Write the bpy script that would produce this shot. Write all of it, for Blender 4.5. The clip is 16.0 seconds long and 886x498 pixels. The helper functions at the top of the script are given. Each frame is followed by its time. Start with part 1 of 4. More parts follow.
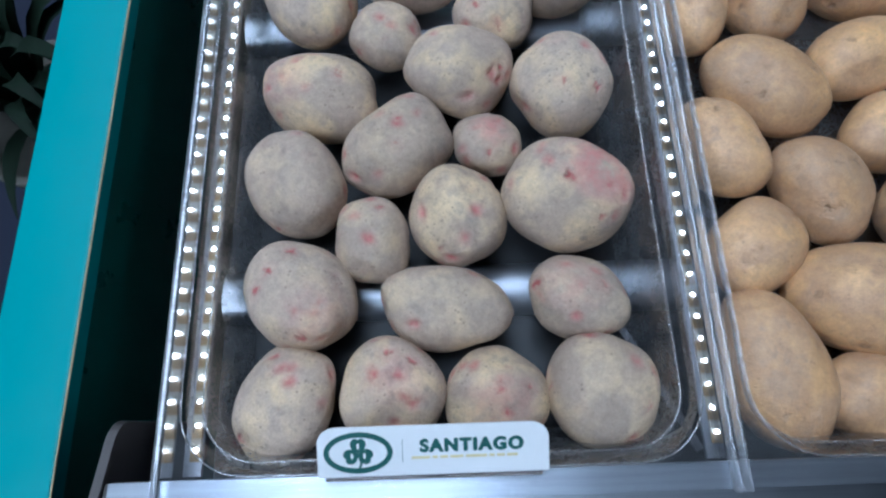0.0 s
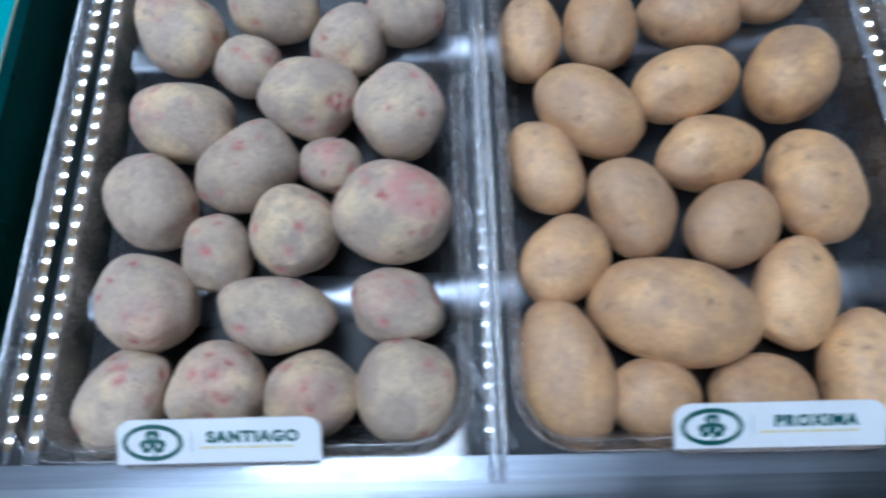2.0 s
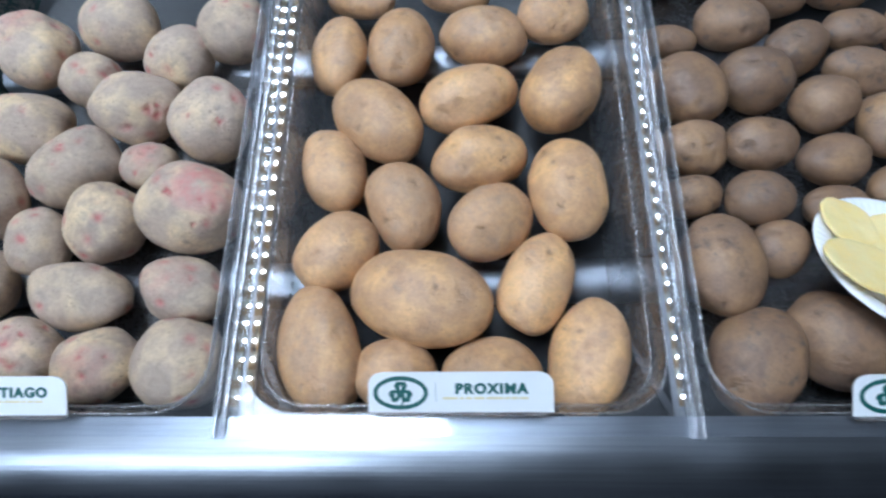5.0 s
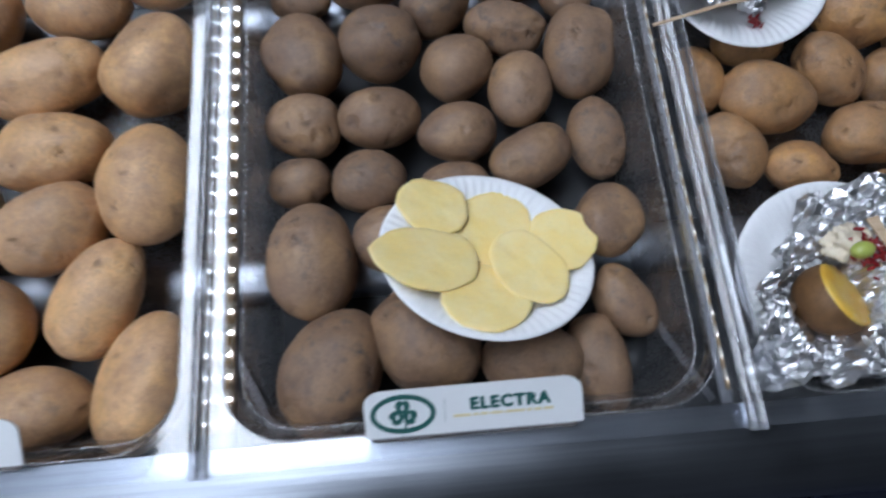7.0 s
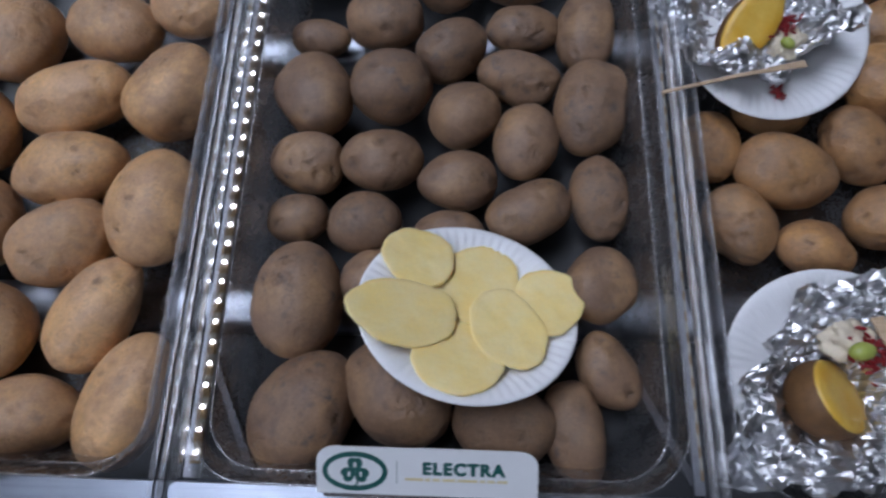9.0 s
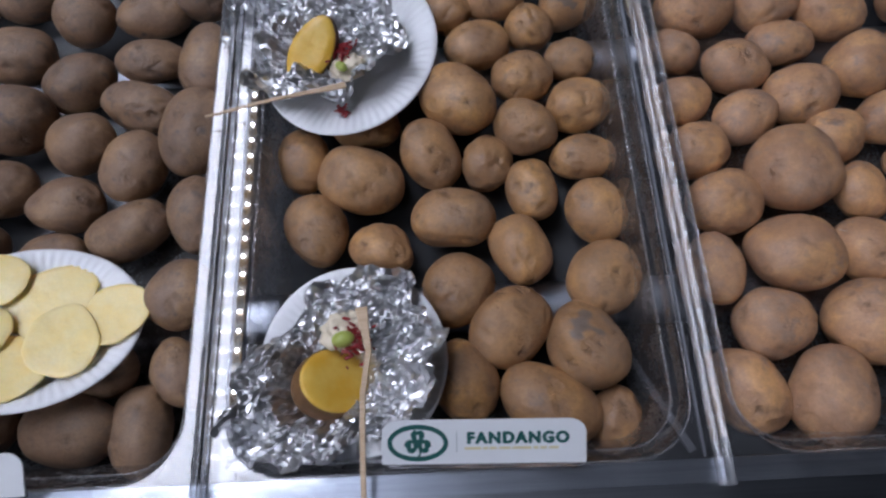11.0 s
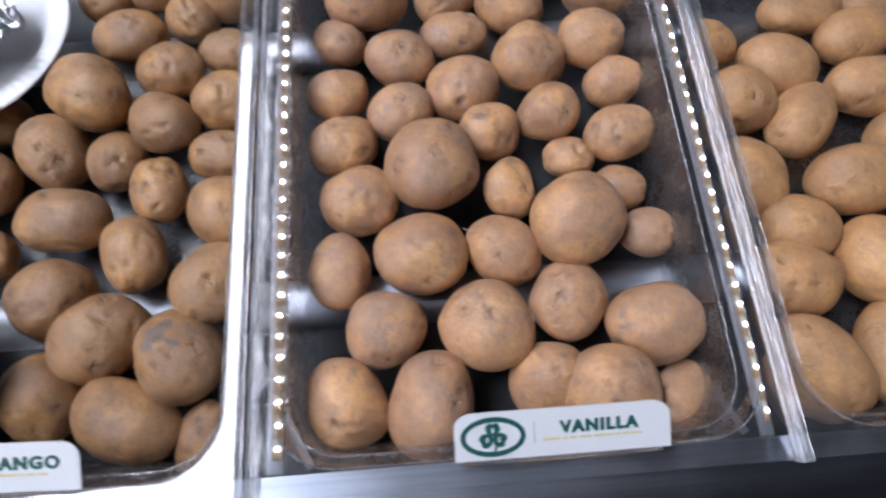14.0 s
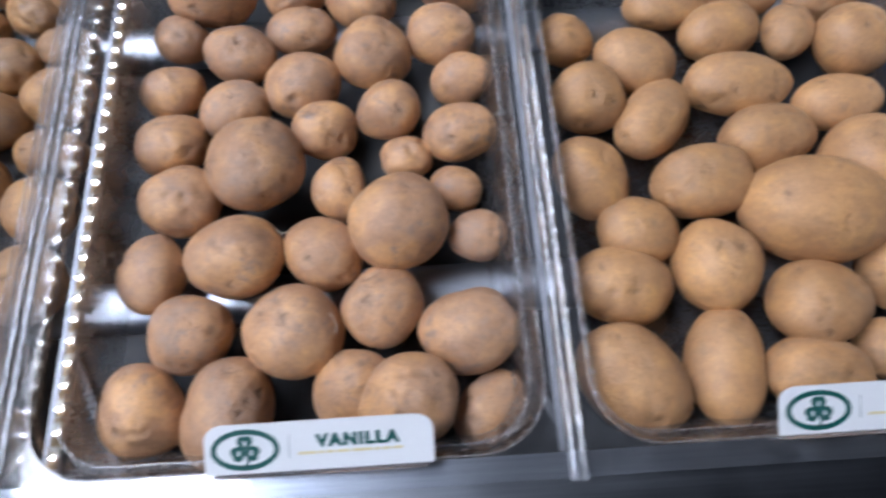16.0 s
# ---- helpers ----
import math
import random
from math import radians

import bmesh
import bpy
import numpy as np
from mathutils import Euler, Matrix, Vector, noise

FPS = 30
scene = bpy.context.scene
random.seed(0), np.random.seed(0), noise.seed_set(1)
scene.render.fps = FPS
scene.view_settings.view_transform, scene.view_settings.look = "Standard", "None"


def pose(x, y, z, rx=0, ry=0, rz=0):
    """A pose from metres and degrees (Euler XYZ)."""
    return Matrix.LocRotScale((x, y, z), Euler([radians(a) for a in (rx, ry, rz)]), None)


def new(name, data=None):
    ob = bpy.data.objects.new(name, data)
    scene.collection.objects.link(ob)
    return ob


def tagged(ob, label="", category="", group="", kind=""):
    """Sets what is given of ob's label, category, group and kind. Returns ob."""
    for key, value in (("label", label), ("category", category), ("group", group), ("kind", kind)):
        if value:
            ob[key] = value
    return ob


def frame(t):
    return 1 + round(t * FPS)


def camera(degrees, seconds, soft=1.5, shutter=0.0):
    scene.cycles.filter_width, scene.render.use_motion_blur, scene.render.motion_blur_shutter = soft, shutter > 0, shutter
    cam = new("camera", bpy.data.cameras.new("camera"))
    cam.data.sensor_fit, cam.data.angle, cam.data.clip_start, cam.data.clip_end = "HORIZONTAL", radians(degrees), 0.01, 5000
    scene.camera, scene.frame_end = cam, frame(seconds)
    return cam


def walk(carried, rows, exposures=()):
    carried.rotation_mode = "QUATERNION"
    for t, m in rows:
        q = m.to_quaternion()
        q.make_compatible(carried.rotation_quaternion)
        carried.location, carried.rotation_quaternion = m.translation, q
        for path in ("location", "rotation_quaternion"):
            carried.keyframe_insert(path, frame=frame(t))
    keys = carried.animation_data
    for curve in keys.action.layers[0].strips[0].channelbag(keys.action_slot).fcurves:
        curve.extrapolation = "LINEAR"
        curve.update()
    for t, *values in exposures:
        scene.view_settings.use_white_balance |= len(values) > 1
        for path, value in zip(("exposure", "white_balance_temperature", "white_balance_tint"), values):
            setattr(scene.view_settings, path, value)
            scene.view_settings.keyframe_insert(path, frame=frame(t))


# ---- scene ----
cam = camera(76.2, 16.0, soft=2.4, shutter=0.7)
PATH = [
    (0, 0.1892, 0.0401, 0.3880, 17.42, 0.25, -1.95),
    (0.5, 0.1887, 0.0381, 0.3865, 18.07, 0.30, -2.15),
    (1, 0.1999, 0.0397, 0.3905, 17.78, 0.49, -2.06),
    (1.5, 0.2495, 0.0355, 0.4088, 17.56, 0.85, -1.55),
    (2, 0.3500, 0.0266, 0.4281, 18.23, 1.70, -1.27),
    (2.5, 0.4389, 0.0220, 0.4397, 18.43, 1.67, 0.03),
    (3, 0.4930, 0.0176, 0.4479, 18.82, 1.96, 1.11),
    (5.5, 0.6416, -0.0228, 0.4668, 20.41, 3.18, -0.93),
    (6, 0.7379, -0.0220, 0.4577, 20.13, 2.09, -4.29),
    (6.5, 0.8339, -0.0066, 0.4360, 18.63, 1.18, -5.77),
    (7, 0.9148, 0.0220, 0.4010, 16.36, 0.05, -4.90),
    (7.5, 0.9349, 0.0424, 0.3935, 15.83, 0.19, -2.65),
    (8, 0.9423, 0.0534, 0.3993, 15.84, 0.55, -0.25),
    (8.5, 0.9543, 0.0528, 0.4019, 16.94, 2.21, 2.15),
    (9, 0.9655, 0.0540, 0.4074, 17.52, 2.98, 1.64),
    (9.5, 1.0557, 0.0403, 0.4096, 18.24, 2.69, 0.10),
    (10, 1.1886, 0.0346, 0.4158, 18.26, 1.33, -2.66),
    (10.2, 1.2317, 0.0370, 0.4228, 18.09, 0.75, -2.95),
    (12.3, 1.3497, 0.0092, 0.4441, 21.39, 0.92, -2.37),
    (12.5, 1.3687, 0.0041, 0.4474, 21.58, 0.94, -2.39),
    (13, 1.4439, -0.0093, 0.4533, 21.53, 0.62, -4.02),
    (13.5, 1.5550, 0.0049, 0.4288, 21.06, -1.74, -5.98),
    (14, 1.6220, 0.0225, 0.4043, 19.42, -1.39, -4.32),
    (14.5, 1.6585, 0.0243, 0.3978, 18.66, -1.32, -3.39),
    (15, 1.6737, 0.0223, 0.3976, 18.61, -0.19, -2.18),
    (15.5, 1.7283, 0.0204, 0.3919, 18.79, 0.89, -3.09),
    (16, 1.7864, 0.0218, 0.3931, 19.11, -0.33, -3.57),
]
EXPOSURES = [
    (0, 0.28, 5430, 3),
    (1.5, 0.35, 5480, 3),
    (2, 0.39, 5380, 4),
    (2.5, 0.54, 5500, 4),
    (3, 0.62, 5620, 4),
    (5.5, 0.66, 5700, 4),
    (6.5, 0.51, 5800, 5),
    (7, 0.19, 6150, 9),
    (8, -0.28, 6150, 13),
    (9, -0.28, 6100, 15),
    (10, -0.26, 6170, 17),
    (12.5, 0.76, 6430, 16),
    (13, 0.90, 6430, 15),
    (14, 0.90, 6480, 16),
    (15, 0.93, 6450, 16),
    (16, 1.07, 6250, 14),
]
walk(cam, [(t, pose(*row)) for t, *row in PATH], EXPOSURES)

# ---- the large numbers of the place (metres) ----
PITCH = 0.375          # one tray, ridge to ridge
LENGTH = 0.60          # tray, front to back
FLOOR_Z = -0.085       # inside bottom of a tray
RIM_Z = 0.0025         # top of a tray's flat rim
TRAYS = 6
HALL = (-4.6, 6.4, -4.4, 6.2, -0.92, 4.5)


# ---- world and light ----
world = bpy.data.worlds.new("hall_air")
world.use_nodes = True
scene.world = world
world.node_tree.nodes["Background"].inputs[0].default_value = (0.55, 0.6, 0.7, 1)
world.node_tree.nodes["Background"].inputs[1].default_value = 0.11


# ---- materials ----
def nodes_of(name):
    m = bpy.data.materials.new(name)
    m.use_nodes = True
    nt = m.node_tree
    return m, nt, nt.nodes["Principled BSDF"], nt.links


def add(nt, kind, **values):
    n = nt.nodes.new(kind)
    for key, v in values.items():
        n.inputs[key.replace("_", " ")].default_value = v
    return n


def noise_tex(nt, coord, scale, detail=4.0, rough=0.55, distortion=0.0):
    n = add(nt, "ShaderNodeTexNoise", Scale=scale, Detail=detail, Roughness=rough, Distortion=distortion)
    nt.links.new(coord, n.inputs["Vector"])
    return n.outputs["Fac"]


def ramp(nt, fac, a, b, ca=(0, 0, 0, 1), cb=(1, 1, 1, 1)):
    n = nt.nodes.new("ShaderNodeValToRGB")
    n.color_ramp.elements[0].position, n.color_ramp.elements[1].position = a, b
    n.color_ramp.elements[0].color, n.color_ramp.elements[1].color = ca, cb
    nt.links.new(fac, n.inputs["Fac"])
    return n.outputs["Color"]


def mix(nt, fac, a, b, blend="MIX"):
    n = nt.nodes.new("ShaderNodeMix")
    n.data_type, n.blend_type = "RGBA", blend
    for socket, v in ((n.inputs[0], fac), (n.inputs[6], a), (n.inputs[7], b)):
        if isinstance(v, (int, float)):
            socket.default_value = v
        elif isinstance(v, tuple):
            socket.default_value = (*v[:3], 1)
        else:
            nt.links.new(v, socket)
    return n.outputs[2]


def math_node(nt, op, a, b):
    n = nt.nodes.new("ShaderNodeMath")
    n.operation = op
    for socket, v in zip(n.inputs, (a, b)):
        if isinstance(v, (int, float)):
            socket.default_value = v
        else:
            nt.links.new(v, socket)
    return n.outputs[0]


def bumped(nt, bsdf, height, strength, distance=0.001):
    b = add(nt, "ShaderNodeBump", Strength=strength, Distance=distance)
    nt.links.new(height, b.inputs["Height"])
    nt.links.new(b.outputs["Normal"], bsdf.inputs["Normal"])


def coords(nt, kind="Object"):
    return nt.nodes.new("ShaderNodeTexCoord").outputs[kind]


def offset_coords(nt):
    """Object space, shifted by a random step for each object, so that no two skins are alike."""
    c = coords(nt)
    info = nt.nodes.new("ShaderNodeObjectInfo")
    s = nt.nodes.new("ShaderNodeVectorMath")
    s.operation = "ADD"
    k = math_node(nt, "MULTIPLY", info.outputs["Random"], 37.0)
    nt.links.new(c, s.inputs[0])
    nt.links.new(k, s.inputs[1])
    return s.outputs[0], info.outputs["Random"]


def skin(name, light, dark, dust, eye, clean=0.5, bruise=0.5, speck=0.35, blush=0.0, rough=0.6, eye_scale=52.0, pick_low=0.56, sheen=0.20):
    """Potato skin: dull dusty ground, clean golden windows, soft grey bruises, lenticels and eyes."""
    m, nt, bsdf, links = nodes_of(name)
    co, rnd = offset_coords(nt)
    tone = math_node(nt, "ADD", math_node(nt, "MULTIPLY", ramp(nt, noise_tex(nt, co, 30, 5, 0.6), 0.34, 0.66), 0.8), math_node(nt, "MULTIPLY", rnd, 0.45))
    col = mix(nt, tone, light, dark)
    # each potato has its own depth of colour
    depth_of = math_node(nt, "FRACT", math_node(nt, "MULTIPLY", rnd, 29.0), 0.0)
    col = mix(nt, 1.0, col, ramp(nt, depth_of, 0.0, 1.0, (0.84, 0.82, 0.80, 1), (1.12, 1.12, 1.10, 1)), "MULTIPLY")
    # some potatoes are washed cleaner than others
    own = math_node(nt, "FRACT", math_node(nt, "MULTIPLY", rnd, 17.0), 0.0)
    # a dry, greyer film of soil over much of the skin
    film = math_node(nt, "MULTIPLY", ramp(nt, noise_tex(nt, co, 25, 5, 0.62, 0.5), 0.40, 0.60), ramp(nt, noise_tex(nt, co, 130, 4, 0.65), 0.28, 0.55))
    grey = tuple(0.62 * d + 0.38 * l for d, l in zip(dust, light))
    col = mix(nt, math_node(nt, "MULTIPLY", film, math_node(nt, "SUBTRACT", 0.90, math_node(nt, "MULTIPLY", own, 0.70))), col, grey)
    # clean windows where the golden skin shows
    win = math_node(nt, "MULTIPLY", ramp(nt, noise_tex(nt, co, 32, 4, 0.5, 0.3), 0.44, 0.70), ramp(nt, noise_tex(nt, co, 150, 3, 0.55), 0.15, 0.50))
    col = mix(nt, math_node(nt, "MULTIPLY", win, math_node(nt, "MULTIPLY", math_node(nt, "ADD", 0.40, own), clean * 0.95)), col, (min(1, light[0] * 1.28), light[1] * 1.24, light[2] * 0.98))
    # soft bruises
    b1 = ramp(nt, noise_tex(nt, co, 82, 5, 0.65, 0.2), 0.54, 0.72)
    b2 = ramp(nt, noise_tex(nt, co, 19, 2, 0.5), 0.42, 0.58)
    br_mask = math_node(nt, "MULTIPLY", b1, b2)
    col = mix(nt, math_node(nt, "MULTIPLY", br_mask, bruise), col, dust)
    # lenticels and fine specks
    v = add(nt, "ShaderNodeTexVoronoi", Scale=230.0)
    links.new(co, v.inputs["Vector"])
    dots = ramp(nt, v.outputs["Distance"], 0.08, 0.30, (1, 1, 1, 1), (0, 0, 0, 1))
    sparse = ramp(nt, noise_tex(nt, co, 62, 3, 0.6), 0.50, 0.62)
    spots = math_node(nt, "MULTIPLY", math_node(nt, "MULTIPLY", dots, sparse), speck)
    col = mix(nt, spots, col, (dark[0] * 0.50, dark[1] * 0.46, dark[2] * 0.46))
    fine = noise_tex(nt, co, 620, 4, 0.7)
    col = mix(nt, 0.36, col, mix(nt, 1.0, col, ramp(nt, fine, 0.3, 0.7, (0.66, 0.64, 0.62, 1), (1.22, 1.20, 1.18, 1)), "MULTIPLY"))
    mid = noise_tex(nt, co, 170, 4, 0.7, 0.3)
    col = mix(nt, 0.42, col, mix(nt, 1.0, col, ramp(nt, mid, 0.34, 0.62, (0.72, 0.69, 0.68, 1), (1.14, 1.14, 1.12, 1)), "MULTIPLY"))
    at = nt.nodes.new("ShaderNodeAttribute")
    at.attribute_name = "eye"
    # small sunken eyes of several shapes
    warp = add(nt, "ShaderNodeTexNoise", Scale=190.0, Detail=3.0)
    links.new(co, warp.inputs["Vector"])
    wv = nt.nodes.new("ShaderNodeVectorMath")
    wv.operation = "MULTIPLY_ADD"
    links.new(warp.outputs["Color"], wv.inputs[0])
    wv.inputs[1].default_value = (0.011, 0.011, 0.011)
    links.new(co, wv.inputs[2])
    ve = add(nt, "ShaderNodeTexVoronoi", Scale=eye_scale)
    links.new(wv.outputs[0], ve.inputs["Vector"])
    pick = ramp(nt, ve.outputs["Color"], pick_low, pick_low + 0.12)
    pit = math_node(nt, "MULTIPLY", ramp(nt, ve.outputs["Distance"], 0.06, 0.20, (1, 1, 1, 1), (0, 0, 0, 1)), pick)
    halo = math_node(nt, "MULTIPLY", ramp(nt, ve.outputs["Distance"], 0.10, 0.50, (1, 1, 1, 1), (0, 0, 0, 1)), pick)
    if blush:
        bl = nt.nodes.new("ShaderNodeAttribute")
        bl.attribute_name = "blush"
        br = math_node(nt, "MULTIPLY", bl.outputs["Fac"], ramp(nt, noise_tex(nt, co, 75, 4, 0.65), 0.30, 0.60))
        col = mix(nt, math_node(nt, "MULTIPLY", br, blush), col, (0.54, 0.20, 0.185))
        col = mix(nt, math_node(nt, "MULTIPLY", halo, 0.16), col, (0.52, 0.22, 0.20))
    else:
        col = mix(nt, math_node(nt, "MULTIPLY", halo, 0.30), col, tuple(0.5 * d + 0.5 * k * 0.8 for d, k in zip(dust, dark)))
    e = math_node(nt, "MAXIMUM", math_node(nt, "MULTIPLY", at.outputs["Fac"], ramp(nt, noise_tex(nt, co, 240, 3), 0.25, 0.55)), math_node(nt, "MULTIPLY", pit, 0.85))
    col = mix(nt, math_node(nt, "MULTIPLY", e, 0.95 if blush else 0.62), col, eye)
    sk = nt.nodes.new("ShaderNodeAttribute")
    sk.attribute_name = "scuff"
    col = mix(nt, math_node(nt, "MULTIPLY", sk.outputs["Fac"], 0.85), col, tuple(0.95 * c for c in dust))
    links.new(col, bsdf.inputs["Base Color"])
    links.new(math_node(nt, "SUBTRACT", rough + 0.12, math_node(nt, "MULTIPLY", win, 0.14)), bsdf.inputs["Roughness"])
    bsdf.inputs["Specular IOR Level"].default_value = 0.5
    h = math_node(nt, "ADD", math_node(nt, "MULTIPLY", fine, 0.55), math_node(nt, "ADD", noise_tex(nt, co, 150, 4), math_node(nt, "MULTIPLY", spots, -0.8)))
    h = math_node(nt, "ADD", math_node(nt, "ADD", h, math_node(nt, "MULTIPLY", noise_tex(nt, co, 50, 3), 1.3)), math_node(nt, "ADD", math_node(nt, "MULTIPLY", pit, -1.7), math_node(nt, "MULTIPLY", halo, -1.7)))
    bumped(nt, bsdf, h, 0.70, 0.0015)
    # washed skins carry a faint moist sheen
    links.new(math_node(nt, "MULTIPLY", math_node(nt, "ADD", 0.25, own), sheen), bsdf.inputs["Coat Weight"])
    bsdf.inputs["Coat Roughness"].default_value = 0.36
    return m


def clear_plastic(name, tint=(0.97, 0.98, 1.0), haze=0.03, rough=0.035, rate=1.0):
    """Thin clear sheet: what lies behind shows through, gloss by Fresnel, a little scuffed haze."""
    m = bpy.data.materials.new(name)
    m.use_nodes = True
    nt = m.node_tree
    nt.nodes.clear()
    out = nt.nodes.new("ShaderNodeOutputMaterial")
    tr = nt.nodes.new("ShaderNodeBsdfTransparent")
    tr.inputs[0].default_value = (*tint, 1)
    gl = add(nt, "ShaderNodeBsdfGlossy", Roughness=rough)
    df = nt.nodes.new("ShaderNodeBsdfDiffuse")
    df.inputs[0].default_value = (0.8, 0.84, 0.9, 1)
    fr = add(nt, "ShaderNodeFresnel", IOR=1.5)
    co = coords(nt)
    sc = noise_tex(nt, co, 38, 6, 0.7)
    fine = noise_tex(nt, co, 420, 3, 0.6)
    b = add(nt, "ShaderNodeBump", Strength=0.10, Distance=0.002)
    nt.links.new(noise_tex(nt, co, 30, 3), b.inputs["Height"])
    nt.links.new(b.outputs["Normal"], gl.inputs["Normal"])
    rg = math_node(nt, "ADD", math_node(nt, "MULTIPLY", ramp(nt, sc, 0.4, 0.75), 0.10), rough)
    nt.links.new(rg, gl.inputs["Roughness"])
    hz = math_node(nt, "MULTIPLY", math_node(nt, "MULTIPLY", ramp(nt, sc, 0.42, 0.72), ramp(nt, fine, 0.35, 0.65)), haze * 2.2)
    m1, m2 = nt.nodes.new("ShaderNodeMixShader"), nt.nodes.new("ShaderNodeMixShader")
    nt.links.new(math_node(nt, "ADD", hz, haze * 0.4), m1.inputs[0])
    nt.links.new(tr.outputs[0], m1.inputs[1])
    nt.links.new(df.outputs[0], m1.inputs[2])
    nt.links.new(math_node(nt, "MINIMUM", math_node(nt, "MULTIPLY", fr.outputs[0], 1.7 * rate), 1.0), m2.inputs[0])
    nt.links.new(m1.outputs[0], m2.inputs[1])
    nt.links.new(gl.outputs[0], m2.inputs[2])
    nt.links.new(m2.outputs[0], out.inputs["Surface"])
    return m


def plain(name, colour, rough=0.5, metal=0.0, var=0.15, scale=60.0, bump=0.1, spec=0.5):
    m, nt, bsdf, links = nodes_of(name)
    co = coords(nt)
    n1, n2 = noise_tex(nt, co, scale, 5), noise_tex(nt, co, scale * 7, 4, 0.7)
    f = math_node(nt, "ADD", math_node(nt, "MULTIPLY", n1, 0.6), math_node(nt, "MULTIPLY", n2, 0.4))
    lo, hi = tuple(c * (1 - var) for c in colour), tuple(min(1, c * (1 + var)) for c in colour)
    links.new(ramp(nt, f, 0.3, 0.7, (*lo, 1), (*hi, 1)), bsdf.inputs["Base Color"])
    links.new(math_node(nt, "ADD", math_node(nt, "MULTIPLY", n1, 0.25), rough - 0.12), bsdf.inputs["Roughness"])
    bsdf.inputs["Metallic"].default_value = metal
    bsdf.inputs["Specular IOR Level"].default_value = spec
    if bump:
        bumped(nt, bsdf, n2, bump)
    return m


def brushed_steel(name, colour, rough, stretch):
    m, nt, bsdf, links = nodes_of(name)
    co = coords(nt)
    mp = nt.nodes.new("ShaderNodeMapping")
    mp.inputs["Scale"].default_value = stretch
    links.new(co, mp.inputs["Vector"])
    streak = noise_tex(nt, mp.outputs[0], 1.0, 5, 0.65)
    smear = noise_tex(nt, co, 9, 4, 0.6, 0.4)
    links.new(ramp(nt, streak, 0.25, 0.75, tuple(c * 0.8 for c in colour) + (1,), tuple(min(1, c * 1.12) for c in colour) + (1,)), bsdf.inputs["Base Color"])
    links.new(math_node(nt, "ADD", math_node(nt, "MULTIPLY", smear, 0.3), rough - 0.15), bsdf.inputs["Roughness"])
    bsdf.inputs["Metallic"].default_value = 1.0
    bumped(nt, bsdf, streak, 0.06)
    return m


def glow(name, colour, strength):
    m = bpy.data.materials.new(name)
    m.use_nodes = True
    nt = m.node_tree
    nt.nodes.clear()
    out, em = nt.nodes.new("ShaderNodeOutputMaterial"), nt.nodes.new("ShaderNodeEmission")
    em.inputs[0].default_value, em.inputs[1].default_value = (*colour, 1), strength
    nt.links.new(em.outputs[0], out.inputs["Surface"])
    return m


def crumpled_foil(name):
    m, nt, bsdf, links = nodes_of(name)
    co = coords(nt)
    bsdf.inputs["Metallic"].default_value = 1.0
    links.new(ramp(nt, noise_tex(nt, co, 90, 4), 0.3, 0.7, (0.60, 0.605, 0.62, 1), (0.88, 0.88, 0.89, 1)), bsdf.inputs["Base Color"])
    bsdf.inputs["Roughness"].default_value = 0.31
    v = add(nt, "ShaderNodeTexVoronoi", Scale=130.0)
    links.new(co, v.inputs["Vector"])
    bumped(nt, bsdf, v.outputs["Distance"], 0.22, 0.003)
    return m


def waxy_flesh(name, colour, rim):
    m, nt, bsdf, links = nodes_of(name)
    co, rnd = offset_coords(nt)
    col = mix(nt, ramp(nt, noise_tex(nt, co, 55, 4), 0.35, 0.7), colour, rim)
    links.new(mix(nt, math_node(nt, "MULTIPLY", ramp(nt, noise_tex(nt, co, 500, 3), 0.5, 0.7), 0.25), col, tuple(c * 0.8 for c in rim)), bsdf.inputs["Base Color"])
    bsdf.inputs["Roughness"].default_value = 0.38
    bsdf.inputs["Subsurface Weight"].default_value = 0.10
    bsdf.inputs["Subsurface Radius"].default_value = (0.009, 0.007, 0.003)
    bsdf.inputs["Subsurface Scale"].default_value = 0.4
    bumped(nt, bsdf, noise_tex(nt, co, 160, 5), 0.32, 0.0014)
    return m


def wood_stick(name):
    m, nt, bsdf, links = nodes_of(name)
    mp = nt.nodes.new("ShaderNodeMapping")
    mp.inputs["Scale"].default_value = (40, 900, 900)
    links.new(coords(nt), mp.inputs["Vector"])
    g = noise_tex(nt, mp.outputs[0], 1.0, 4)
    links.new(ramp(nt, g, 0.3, 0.7, (0.48, 0.33, 0.20, 1), (0.68, 0.52, 0.36, 1)), bsdf.inputs["Base Color"])
    bsdf.inputs["Roughness"].default_value = 0.65
    bumped(nt, bsdf, g, 0.15)
    return m


def led_tape(name):
    """Flexible printed tape: white lacquer with yellowish phosphor stains and copper pads."""
    m, nt, bsdf, links = nodes_of(name)
    w = nt.nodes.new("ShaderNodeTexWave")
    w.bands_direction, w.inputs["Scale"].default_value = "Y", 19.0
    w.inputs["Distortion"].default_value = 0.6
    links.new(coords(nt), w.inputs["Vector"])
    links.new(ramp(nt, w.outputs["Fac"], 0.35, 0.75, (0.52, 0.47, 0.38, 1), (0.34, 0.22, 0.10, 1)), bsdf.inputs["Base Color"])
    bsdf.inputs["Roughness"].default_value = 0.45
    return m


